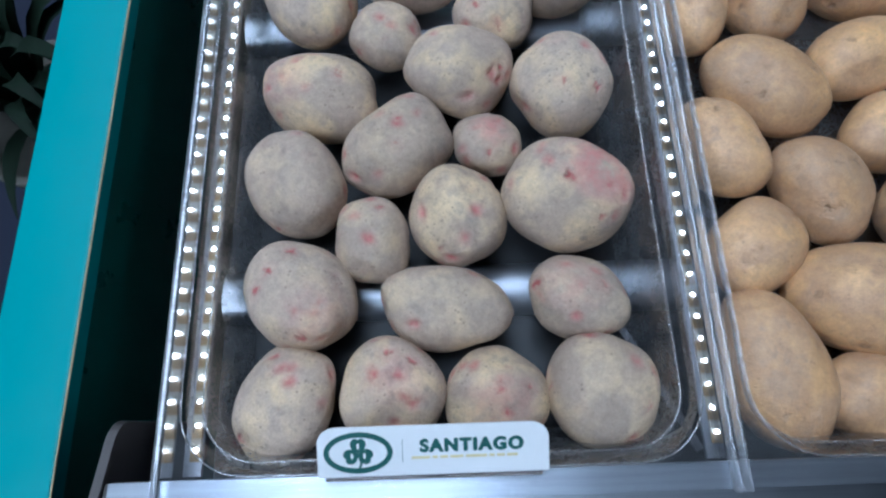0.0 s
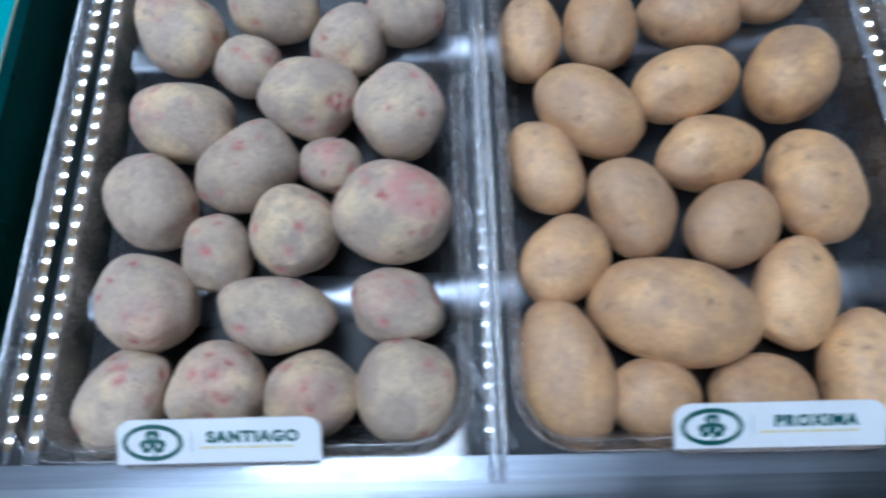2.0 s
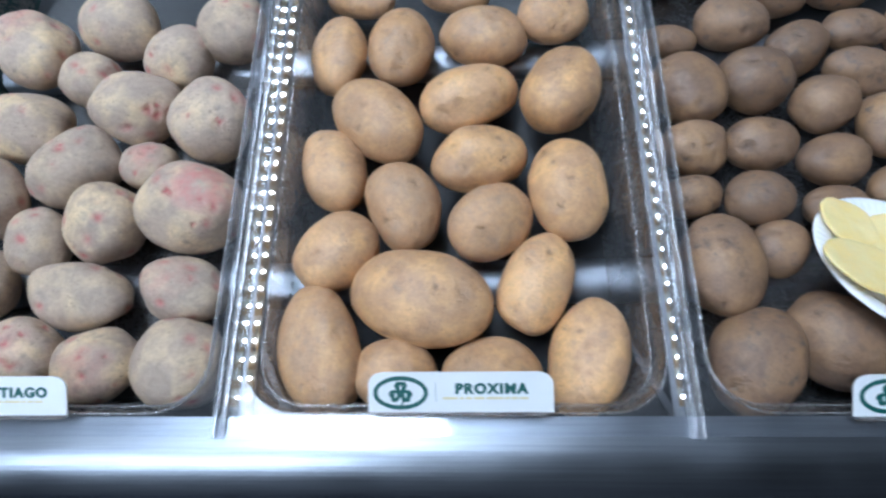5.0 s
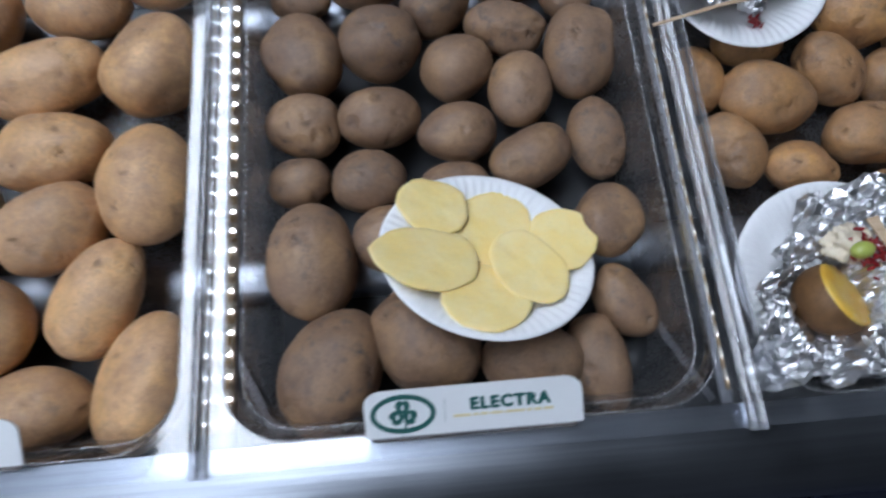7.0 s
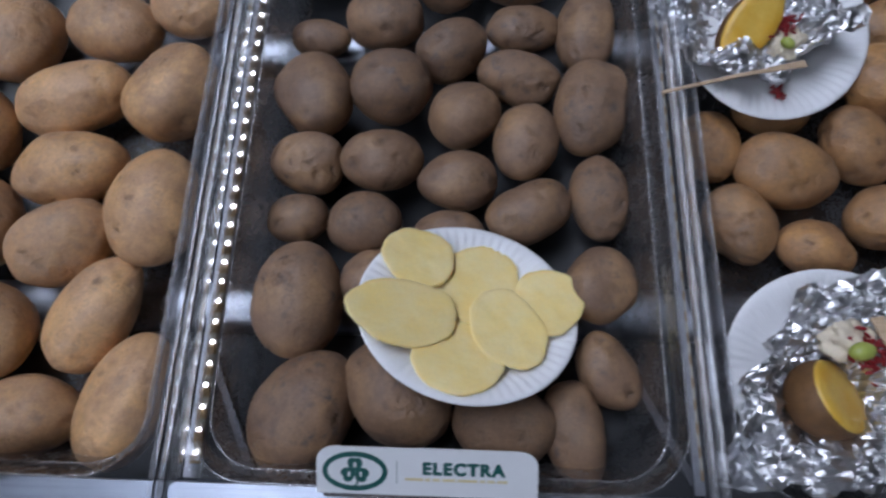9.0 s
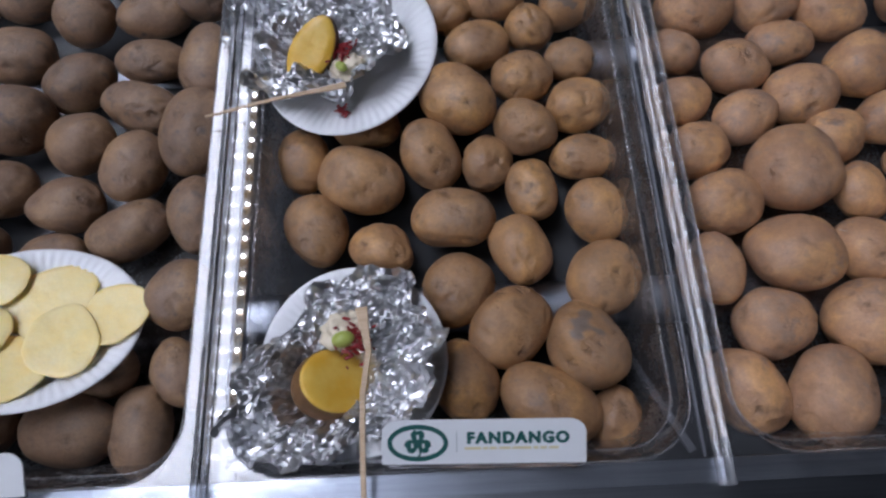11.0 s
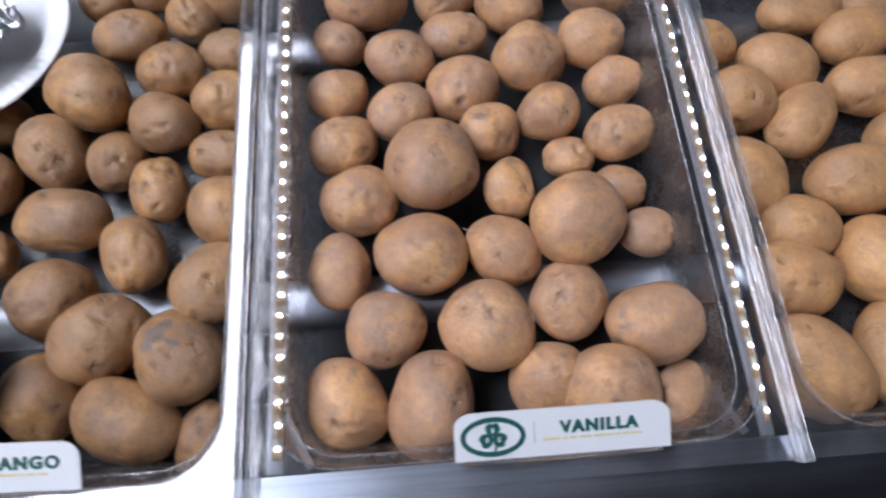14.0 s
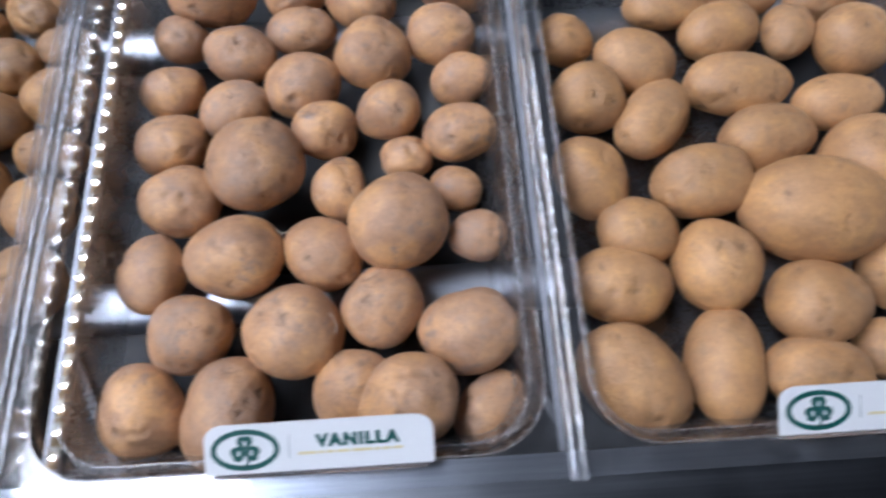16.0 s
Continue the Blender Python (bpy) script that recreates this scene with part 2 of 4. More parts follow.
M_SANTIAGO = skin("santiago_skin", (0.56, 0.440, 0.345), (0.43, 0.335, 0.270), (0.23, 0.197, 0.172), (0.40, 0.055, 0.065), 0.85, 0.80, 0.80, 0.80, 0.60, 44.0, 0.60, 0.08)
M_PROXIMA = skin("proxima_skin", (0.636, 0.392, 0.216), (0.505, 0.295, 0.152), (0.31, 0.225, 0.165), (0.22, 0.12, 0.065), 0.70, 0.60, 0.50, 0.0, 0.36, 52.0, 0.50)
M_ELECTRA = skin("electra_skin", (0.335, 0.205, 0.122), (0.222, 0.134, 0.084), (0.088, 0.076, 0.072), (0.11, 0.066, 0.042), 0.60, 0.95, 0.40, 0.0, 0.45, 52.0, 0.52)
M_FANDANGO = skin("fandango_skin", (0.480, 0.270, 0.126), (0.335, 0.178, 0.083), (0.165, 0.128, 0.105), (0.12, 0.06, 0.03), 0.75, 0.70, 0.60, 0.0, 0.36, 56.0, 0.44)
M_VANILLA = skin("vanilla_skin", (0.605, 0.343, 0.182), (0.475, 0.262, 0.143), (0.23, 0.185, 0.170), (0.18, 0.10, 0.055), 0.85, 0.85, 0.50, 0.0, 0.36, 54.0, 0.46)
M_BUFF = skin("buff_skin", (0.600, 0.335, 0.156), (0.475, 0.255, 0.114), (0.28, 0.185, 0.120), (0.20, 0.10, 0.05), 0.65, 0.55, 0.45, 0.0, 0.38, 52.0, 0.50)
M_CLEAR = clear_plastic("clear_tray_plastic", tint=(0.93, 0.94, 0.96), haze=0.022, rough=0.32, rate=0.16)
M_FLANGE = clear_plastic("clear_rim_plastic", haze=0.06, rough=0.05, rate=1.7)
# for the added sheet under each rim that repeats the led row by reflection
M_MIRROR_SHEET = clear_plastic("clear_mirror_sheet", haze=0.03, rough=0.06, rate=0.9)
M_RIDGE, _nt, _bsdf, _links = nodes_of("clear_ridge_acrylic")
_bsdf.inputs["Base Color"].default_value = (0.94, 0.96, 0.99, 1)
_bsdf.inputs["Transmission Weight"].default_value = 0.90
_bsdf.inputs["IOR"].default_value = 1.49
_links.new(math_node(_nt, "MULTIPLY", ramp(_nt, noise_tex(_nt, coords(_nt), 60, 5), 0.30, 0.7), 0.18), _bsdf.inputs["Roughness"])
M_STEEL = brushed_steel("brushed_steel", (0.36, 0.39, 0.44), 0.34, (6, 260, 260))
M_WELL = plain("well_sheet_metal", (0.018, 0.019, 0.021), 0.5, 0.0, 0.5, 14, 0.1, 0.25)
M_ALU = plain("satin_aluminium", (0.40, 0.41, 0.44), 0.42, 0.55, 0.2, 120, 0.05)
M_STRUT = plain("grey_strut", (0.13, 0.13, 0.14), 0.5, 0.2, 0.15, 80, 0.05)
M_BAR = brushed_steel("support_bar_steel", (0.46, 0.48, 0.52), 0.42, (20, 90, 90))
M_BRACKET = plain("grey_bracket_metal", (0.075, 0.068, 0.068), 0.45, 0.3)
M_TEAL = plain("teal_laminate", (0.0, 0.265, 0.285), 0.42, 0.0, 0.05, 30, 0.03)
M_GREEN = plain("green_panel_paint", (0.006, 0.100, 0.085), 0.3, 0.0, 0.2, 20, 0.05)
M_CARD = plain("white_card", (0.72, 0.74, 0.76), 0.4, 0.0, 0.03, 40, 0.02)
M_INK = plain("dark_green_ink", (0.005, 0.085, 0.075), 0.5, 0.0, 0.1, 80, 0.0)
M_YELLOW = plain("yellow_ink", (0.66, 0.58, 0.34), 0.5, 0.0, 0.1, 80, 0.0)
M_PAPER = plain("white_paper_plate", (0.89, 0.90, 0.92), 0.6, 0.0, 0.03, 90, 0.06)
M_FOIL = crumpled_foil("aluminium_foil")
M_SLICE = waxy_flesh("cooked_potato_flesh", (1.0, 0.76, 0.29), (1.0, 0.82, 0.42))
M_BAKED = waxy_flesh("baked_potato_flesh", (0.76, 0.43, 0.045), (0.82, 0.56, 0.12))
M_BAKED_SKIN = plain("baked_potato_skin", (0.17, 0.085, 0.032), 0.55, 0.0, 0.4, 120, 0.3)
M_CREAM = plain("cream_sauce", (0.78, 0.68, 0.52), 0.4, 0.0, 0.12, 150, 0.2)
M_RED = plain("red_garnish", (0.26, 0.016, 0.02), 0.4, 0.0, 0.4, 200, 0.2)
M_BEAN = plain("green_bean_skin", (0.40, 0.46, 0.10), 0.35, 0.0, 0.15, 150, 0.05)
M_WOOD = wood_stick("pale_birch")
M_TAPE = led_tape("led_tape")
M_LED = glow("led_light", (0.84, 0.92, 1.06), 38.0)
M_PANEL = glow("light_panel", (0.90, 0.97, 1.10), 8.3)
M_CARPET = plain("navy_carpet", (0.012, 0.016, 0.035), 0.95, 0.0, 0.35, 300, 0.4)
M_WALL = plain("grey_hall_wall", (0.13, 0.13, 0.14), 0.85, 0.0, 0.08, 6, 0.05)
M_CEIL = plain("hall_ceiling", (0.13, 0.13, 0.14), 0.9, 0.0, 0.08, 6, 0.05)
M_BLACK = plain("black_base", (0.012, 0.012, 0.014), 0.6, 0.0, 0.2, 60, 0.05)
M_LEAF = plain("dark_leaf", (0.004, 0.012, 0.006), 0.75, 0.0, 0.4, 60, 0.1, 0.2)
M_POT = plain("pale_pot", (0.16, 0.15, 0.13), 0.7, 0.0, 0.15, 60, 0.2)
M_ROOT = plain("dry_root", (0.60, 0.52, 0.42), 0.8, 0.0, 0.2, 200, 0.1)


# ---- building helpers ----
def mesh_object(name, bm, material, parent=None, label="", smooth=False):
    me = bpy.data.meshes.new(name)
    bmesh.ops.recalc_face_normals(bm, faces=bm.faces[:])
    bm.to_mesh(me)
    bm.free()
    if smooth:
        me.polygons.foreach_set("use_smooth", [True] * len(me.polygons))
    me.materials.append(material)
    ob = new(name, me)
    if parent:
        ob.parent = parent
    if label:
        ob["label"] = label
    return ob


def part(name, bm, material, parent, label="", smooth=False):
    return mesh_object(name, bm, material, parent, label, smooth)


def shared(name, me, parent, m=None):
    ob = new(name, me)
    ob.parent = parent
    if m is not None:
        ob.matrix_basis = m
    return ob


def empty(name, x=0.0, y=0.0, z=0.0):
    ob = new(name)
    ob.empty_display_size = 0.02
    ob.location = (x, y, z)
    return ob


def box(x0, x1, y0, y1, z0, z1, bevel=0.0, segments=2):
    bm = bmesh.new()
    bmesh.ops.create_cube(bm, size=1.0, matrix=Matrix.Translation(((x0 + x1) / 2, (y0 + y1) / 2, (z0 + z1) / 2)) @ Matrix.Diagonal((x1 - x0, y1 - y0, z1 - z0, 1)))
    if bevel:
        bmesh.ops.bevel(bm, geom=bm.edges[:], offset=bevel, segments=segments, profile=0.5, affect="EDGES")
    return bm


def extruded(outline, depth, axis="z", bevel=0.0):
    """A flat outline of (u, v) pairs, given thickness along an axis."""
    bm = bmesh.new()
    place = {"z": lambda u, v, d: (u, v, d), "x": lambda u, v, d: (d, u, v), "y": lambda u, v, d: (u, d, v)}[axis]
    low = [bm.verts.new(place(u, v, 0)) for u, v in outline]
    high = [bm.verts.new(place(u, v, depth)) for u, v in outline]
    n = len(outline)
    bm.faces.new(low[::-1])
    bm.faces.new(high)
    for i in range(n):
        bm.faces.new((low[i], low[(i + 1) % n], high[(i + 1) % n], high[i]))
    if bevel:
        bmesh.ops.bevel(bm, geom=[e for e in bm.edges if abs(e.calc_face_angle(0)) > 0.7], offset=bevel, segments=2, affect="EDGES")
    return bm


def rounded_rect(x0, x1, y0, y1, r, steps=8):
    out = []
    for cx, cy, a0 in ((x1 - r, y1 - r, 0), (x0 + r, y1 - r, 90), (x0 + r, y0 + r, 180), (x1 - r, y0 + r, 270)):
        out += [(cx + r * math.cos(radians(a0 + 90 * i / steps)), cy + r * math.sin(radians(a0 + 90 * i / steps))) for i in range(steps + 1)]
    return out


def lofted(rings, cap=True):
    bm = bmesh.new()
    loops = [[bm.verts.new(p) for p in ring] for ring in rings]
    for a, b in zip(loops, loops[1:]):
        for i in range(len(a)):
            j = (i + 1) % len(a)
            bm.faces.new((a[i], a[j], b[j], b[i]))
    if cap:
        bm.faces.new(loops[-1])
    return bm


# ---- hall ----
X0, X1, Y0, Y1, Z0, Z1 = HALL
tagged(mesh_object("floor", box(X0, X1, Y0, Y1, Z0 - 0.1, Z0), M_CARPET), "dark navy carpet floor of the hall", "floor", kind="structure")
tagged(mesh_object("ceiling", box(X0, X1, Y0, Y1, Z1, Z1 + 0.1), M_CEIL), "plain grey hall ceiling overhead", "ceiling", kind="structure")
for wall_name, dims in (("wall_north", (X0, X1, Y1, Y1 + 0.12)), ("wall_south", (X0, X1, Y0 - 0.12, Y0)), ("wall_west", (X0 - 0.12, X0, Y0, Y1)), ("wall_east", (X1, X1 + 0.12, Y0, Y1))):
    tagged(mesh_object(wall_name, box(*dims, Z0, Z1), M_WALL), "plain grey wall closing the hall", "wall", kind="structure")


def ceiling_light(x, y, z, w, d):
    ob = empty("ceiling_light", x, y, z)
    part("frame", box(-w / 2 - 0.03, w / 2 + 0.03, -d / 2 - 0.03, d / 2 + 0.03, 0.004, 0.05, 0.006), M_WALL, ob)
    part("diffuser", box(-w / 2, w / 2, -d / 2, d / 2, -0.006, 0.002), M_PANEL, ob, "glowing cool white diffuser")
    part("drop_rod", box(-0.008, 0.008, -0.008, 0.008, 0.052, Z1 - z), M_WALL, ob)
    return tagged(ob, "cool white light panel hanging from the ceiling", "light", "lights over the counter")


ceiling_light(-0.42, 1.75, 4.0, 1.55, 3.9)
ceiling_light(-1.5, -1.7, 3.4, 2.0, 1.1)

# ---- counter ----
W_ALL = PITCH * TRAYS
counter = empty("display_counter")
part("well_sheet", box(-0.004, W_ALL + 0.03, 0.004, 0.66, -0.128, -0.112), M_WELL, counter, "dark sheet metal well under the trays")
for bar_y in (0.155, 0.435):
    part("support_bar", extruded([(bar_y + 0.023 * math.cos(radians(a)), -0.1105 + 0.022 * math.sin(radians(a)) ** 0.6) for a in range(0, 181, 10)], W_ALL, "x"), M_BAR, counter, "brushed steel support bar under the trays")
part("plinth", box(0.0, W_ALL + 0.05, 0.02, 0.64, Z0, -0.130), M_BLACK, counter, "black base of the counter")
part("back_panel", box(-0.02, W_ALL + 0.05, 0.665, 0.685, Z0, 0.01, 0.003), M_GREEN, counter)
for k in range(TRAYS):
    strut = part("corner_strut", box(-0.0035, 0.0035, -0.058, 0.058, -0.1085, -0.1055), M_STRUT, counter, "grey diagonal strut under the tray corner")
    strut.matrix_basis = pose(k * PITCH + 0.372, 0.066, 0, 0, 0, 27)
tagged(counter, "low display counter with a steel well for trays", "counter")

# front rail: a rolled steel lip, flat on top and rounded to the front
profile = [(0.012, -0.022), (0.012, -0.0125), (-0.004, -0.0115)]
profile += [(-0.010 - 0.046 * math.sin(radians(a)), -0.0115 - 0.036 * (1 - math.cos(radians(a)))) for a in range(0, 131, 5)]
profile += [(-0.038, -0.080), (-0.012, -0.082), (-0.010, -0.024)]
rail = empty("front_rail", -0.030, 0, 0.0075)
part("rail_body", extruded(profile, W_ALL + 0.12, "x"), M_STEEL, rail)
part("rail_end_cap", extruded([(y * 0.985, z) for y, z in profile], 0.002, "x"), M_BRACKET, rail).location = (-0.0022, 0, 0)
tagged(rail, "brushed steel rounded rail along the counter front", "rail")

end_panel = empty("end_panel")
part("teal_edge", box(-0.119, -0.064, -0.35, 0.75, -0.016, 0.0, 0.0015), M_TEAL, end_panel, "bright teal laminate top edge")
part("edge_strip", box(-0.0638, -0.0633, -0.35, 0.75, -0.0020, -0.0004), M_YELLOW, end_panel, "thin cut edge of the laminate")
part("inner_face", box(-0.117, -0.066, -0.35, 0.75, Z0, -0.0162), M_GREEN, end_panel, "dark green panel face")
part("trough_floor", box(-0.066, -0.004, 0.0, 0.66, -0.33, -0.31), M_BLACK, end_panel)
tagged(end_panel, "teal edged end panel of the display counter", "panel")

plate_outline = [(-0.10, -0.16), (0.040, -0.16), (0.052, -0.13), (0.052, -0.016)]
plate_outline += [(0.040 + 0.012 * math.cos(radians(a)), -0.012 + 0.012 * math.sin(radians(a))) for a in range(0, 91, 15)]
plate_outline += [(-0.10, -0.004)]
bracket = mesh_object("steel_bracket", extruded(plate_outline, 0.006, "x", 0.001), M_BRACKET)
bracket.matrix_basis = pose(-0.040, 0, 0, 0, 0, -10)
tagged(bracket, "dark grey metal bracket plate with worn edge", "bracket")


# ---- trays ----
def tray_mesh():
    ix, iy = 0.0145, 0.0130
    x0, x1, y0, y1 = 0.0006, PITCH - 0.0006, -0.0035, LENGTH
    steps = 8
    flange = RIM_Z
    rings = [
        [(x, y, flange - 0.003) for x, y in rounded_rect(x0, x1, y0, y1, 0.004, steps)],
        [(x, y, flange) for x, y in rounded_rect(x0, x1, y0, y1, 0.004, steps)],
    ]
    # rim of the opening, a step below it, sloping wall, rounded foot, bottom
    for inset, drop, r in ((0.0, 0.0, 0.046), (0.0016, -0.0012, 0.045), (0.0030, -0.0045, 0.044), (0.0042, -0.013, 0.043), (0.0082, -0.0155, 0.040), (0.0095, -0.020, 0.039), (0.0170, -0.064, 0.034), (0.0195, -0.0725, 0.032), (0.0260, -0.0795, 0.026)):
        rings.append([(x, y, flange + drop * 1.113) for x, y in rounded_rect(ix + inset, PITCH - ix - inset, iy + inset, LENGTH - 0.02 - inset, r, steps)])
    return rings


def tray(k, colour_word):
    ob = empty("display_tray", k * PITCH, 0, 0)
    rings = tray_mesh()
    part("tray_body", lofted(rings[2:]), M_CLEAR, ob, "clear moulded plastic dish", smooth=True)
    part("rim_flange", lofted(rings[:3], cap=False), M_FLANGE, ob, "glossy flat plastic rim")
    for inset, drop, size, r in ((0.0008, 0.0004, 0.0006, 0.0455), (0.0083, -0.0150, 0.0006, 0.040)):
        z = RIM_Z + drop * 1.113
        loops = [rounded_rect(0.0145 + inset + o, PITCH - 0.0145 - inset - o, 0.0130 + inset + o, LENGTH - 0.02 - inset - o, r - o, 8) for o in (-size, 0.0, size, 0.0)]
        heights = (z, z + size, z, z - size)
        rings = [[(x, y, h) for x, y in loop] for loop, h in zip(loops, heights)]
        part("rim_bead", lofted(rings + rings[:1], cap=False), M_RIDGE, ob, "rounded clear edge bead", smooth=True)
    for side in (0.0008, PITCH - 0.0062):
        # a folded rib: a low convex slope up to a round crest, steep on its far side
        x, z = side, RIM_Z + 0.0008
        prof = [(side + 0.0054, RIM_Z - 0.0003), (side, RIM_Z - 0.0003), (x, z)]
        for run, angle in ((0.0008, 34), (0.0010, 29), (0.0011, 25), (0.0010, 21), (0.0006, 8), (0.0004, -20), (0.0003, -55)):
            x, z = x + run, z + run * math.tan(radians(angle))
            prof.append((x, z))
        prof.append((side + 0.0054, z - 0.0006))
        bm = bmesh.new()
        loops = [[bm.verts.new((x, y, z)) for x, z in prof] for y in (-0.0055, -0.0030, LENGTH)]
        for a, b in zip(loops, loops[1:]):
            for i in range(len(a)):
                j = (i + 1) % len(a)
                bm.faces.new((a[i], a[j], b[j], b[i]))
        bm.faces.new(loops[0])
        bm.faces.new(loops[-1][::-1])
        part("rim_ridge", bm, M_RIDGE, ob, "clear folded plastic ridge")
    # a thin sheet turned down under the rim, added to mirror the leds, bowed along its length
    bm = bmesh.new()
    rows = [[bm.verts.new((0.0009 + 0.0004 * math.sin(9 * y + k) + dx, y, z)) for dx, z in ((0.0007, RIM_Z - 0.0015), (0.0, -0.0060), (-0.0003, -0.0160), (0.0004, -0.0260))] for y in (0.004 + (LENGTH - 0.008) * i / 24 for i in range(25))]
    for r0, r1 in zip(rows, rows[1:]):
        for i in range(3):
            bm.faces.new((r0[i], r0[i + 1], r1[i + 1], r1[i]))
    part("led_mirror_sheet", bm, M_MIRROR_SHEET, ob, "added thin clear sheet under the rim mirroring the leds", smooth=True)
    return tagged(ob, f"clear plastic display tray of {colour_word} potatoes", "tray", "trays along the counter")


for k, word in enumerate(("pink eyed", "smooth buff", "dusty brown", "freckled brown", "round tan", "large buff")):
    tray(k, word)


# ---- light tape under each ridge ----
led_bm = box(-0.0011, 0.0011, -0.0010, 0.0010, 0.0, 0.0010, 0.0003, 1)
led_mesh = bpy.data.meshes.new("led_chip")
led_bm.to_mesh(led_mesh)
led_bm.free()
led_mesh.materials.append(M_LED)


def light_tape(x):
    ob = empty("led_strip_light", x, 0, -0.035)
    tape = part("tape", box(-0.0040, 0.0040, 0.022, 0.585, -0.0016, 0.0, 0.0004, 1), M_TAPE, ob, "pale lacquered tape with yellow patches")
    part("channel", box(-0.0085, 0.0046, 0.012, 0.590, -0.0048, -0.0018, 0.0004, 1), M_ALU, ob, "pale aluminium carrier profile")
    for i in range(34):
        shared("led_chip", led_mesh, tape, Matrix.Translation((random.uniform(-0.0003, 0.0003), 0.030 + 0.0166 * i, 0.0003)))
    return tagged(ob, "cool white led strip light under the ridge", "strip light", "strip lights between the trays")


for k, shift in enumerate((0.0120, 0.0065, 0.0065, 0.0070, 0.0125, 0.0060, 0.0065)):
    light_tape(k * PITCH + shift)


# ---- potatoes ----
ico = bmesh.new()
bmesh.ops.create_icosphere(ico, subdivisions=5, radius=1.0)
ICO_V = np.array([v.co[:] for v in ico.verts])
ICO_F = [tuple(v.index for v in f.verts) for f in ico.faces]
ico.free()
rng = np.random.default_rng(7)


def potato(x, y, length, width, turn, material, label, group, lift=0.0, lumps=1.0, eyes=7, depth=0.0016, blush=0.25, rosy=None, scar=None):
    """One potato, resting on the tray's bottom: an uneven ovoid with sunken eyes."""
    d = ICO_V
    r = np.ones(len(d))
    for n, size in ((3, 0.026), (4.5, 0.015), (7, 0.008), (11, 0.003)):
        for _ in range(3):
            way = rng.normal(size=3)
            r += lumps * size * np.sin(d @ (way / np.linalg.norm(way)) * (0.9 * n) + rng.uniform(0, 6.28))
    r *= 1 + rng.uniform(-0.07, 0.07) * d[:, 0]
    # a boxier, blunter ovoid
    soft = (np.abs(d) ** 2.10).sum(1) ** (-1 / 2.10)
    v = d * (r * soft)[:, None]
    v -= (v.max(0) + v.min(0)) / 2
    v *= np.array([length, width, width * 0.86]) / (v.max(0) - v.min(0))
    normal = d / np.array([length, width, width * 0.86])
    normal /= np.linalg.norm(normal, axis=1)[:, None]
    eye, flush = np.zeros(len(d)), np.zeros(len(d))
    rose = rng.normal(size=3) + np.array([1.3, 0, 0.6])
    flushed = float(rng.random() < blush)
    if rosy:
        c, s = math.cos(radians(turn)), math.sin(radians(turn))
        rose, flushed = np.array([rosy[0] * c + rosy[1] * s, rosy[1] * c - rosy[0] * s, 0.75]), rosy[2]
    rose /= np.linalg.norm(rose)
    flush += np.clip((d @ rose - 0.66) / 0.30, 0, 1) * flushed
    for i in range(eyes + int(rng.integers(0, 5))):
        c = rng.normal(size=3)
        c[2] = abs(c[2]) * 0.9 + 0.1 if i % 4 else c[2]
        if i % 3 == 0:
            c = c * 0.45 + rose
        c /= np.linalg.norm(c)
        spot = v[np.argmax(d @ c)]
        wide, tall = rng.uniform(0.0034, 0.0068), rng.uniform(0.0024, 0.0036)
        off = v - spot
        tangent = np.cross(c, rng.normal(size=3))
        tangent /= np.linalg.norm(tangent)
        u = off @ tangent
        w2 = np.maximum((off ** 2).sum(1) - u ** 2, 0)
        g = np.exp(-(u / wide) ** 2 - w2 / tall ** 2)
        lip = np.exp(-(u / wide / 1.5) ** 2 - w2 / (tall * 2.2) ** 2)
        strong = rng.uniform(0.3, 1.0)
        v = v - normal * (strong * depth * (1.5 * g - 0.35 * lip))[:, None]
        eye = np.maximum(eye, g * strong * 0.8)
        flush = np.maximum(flush, 0.90 * strong * np.exp(-(off ** 2).sum(1) / (0.0046 ** 2)))
    scuff = np.zeros(len(d))
    if scar:
        c, s = math.cos(radians(turn)), math.sin(radians(turn))
        way = np.array([scar[0] * c + scar[1] * s, scar[1] * c - scar[0] * s, 0.9])
        way /= np.linalg.norm(way)
        ragged = 0.05 * np.sin(d @ np.array([9, 5, 7])) + 0.04 * np.sin(d @ np.array([-12, 15, 4]))
        scuff = np.clip((d @ way - scar[2] + ragged) / 0.03, 0, 1)
    tilt = Euler((rng.uniform(-0.12, 0.12), rng.uniform(-0.10, 0.10), 0)).to_matrix()
    v = v @ np.array(tilt).T
    me = bpy.data.meshes.new("potato")
    me.from_pydata(v.tolist(), [], ICO_F)
    me.polygons.foreach_set("use_smooth", np.ones(len(ICO_F), dtype=bool))
    for key, values in (("eye", eye), ("blush", flush), ("scuff", scuff)):
        me.attributes.new(key, "FLOAT", "POINT").data.foreach_set("value", values.astype(np.float32))
    me.materials.append(material)
    ob = new("potato", me)
    ob.matrix_basis = Matrix.Translation((x, y, FLOOR_Z - v[:, 2].min() + lift)) @ Matrix.Rotation(radians(turn), 4, "Z")
    return tagged(ob, label, "potato", group)


def spud_santiago(x, y, length, width, turn, lift=0.0, rosy=None, scar=None):
    potato(x, y, length, width, turn, M_SANTIAGO, "dusty grey tan potato with pink eyes", "potatoes in the pink eyed tray", lift, rosy=rosy, scar=scar, eyes=7, depth=0.0025, blush=0.06, lumps=1.6)


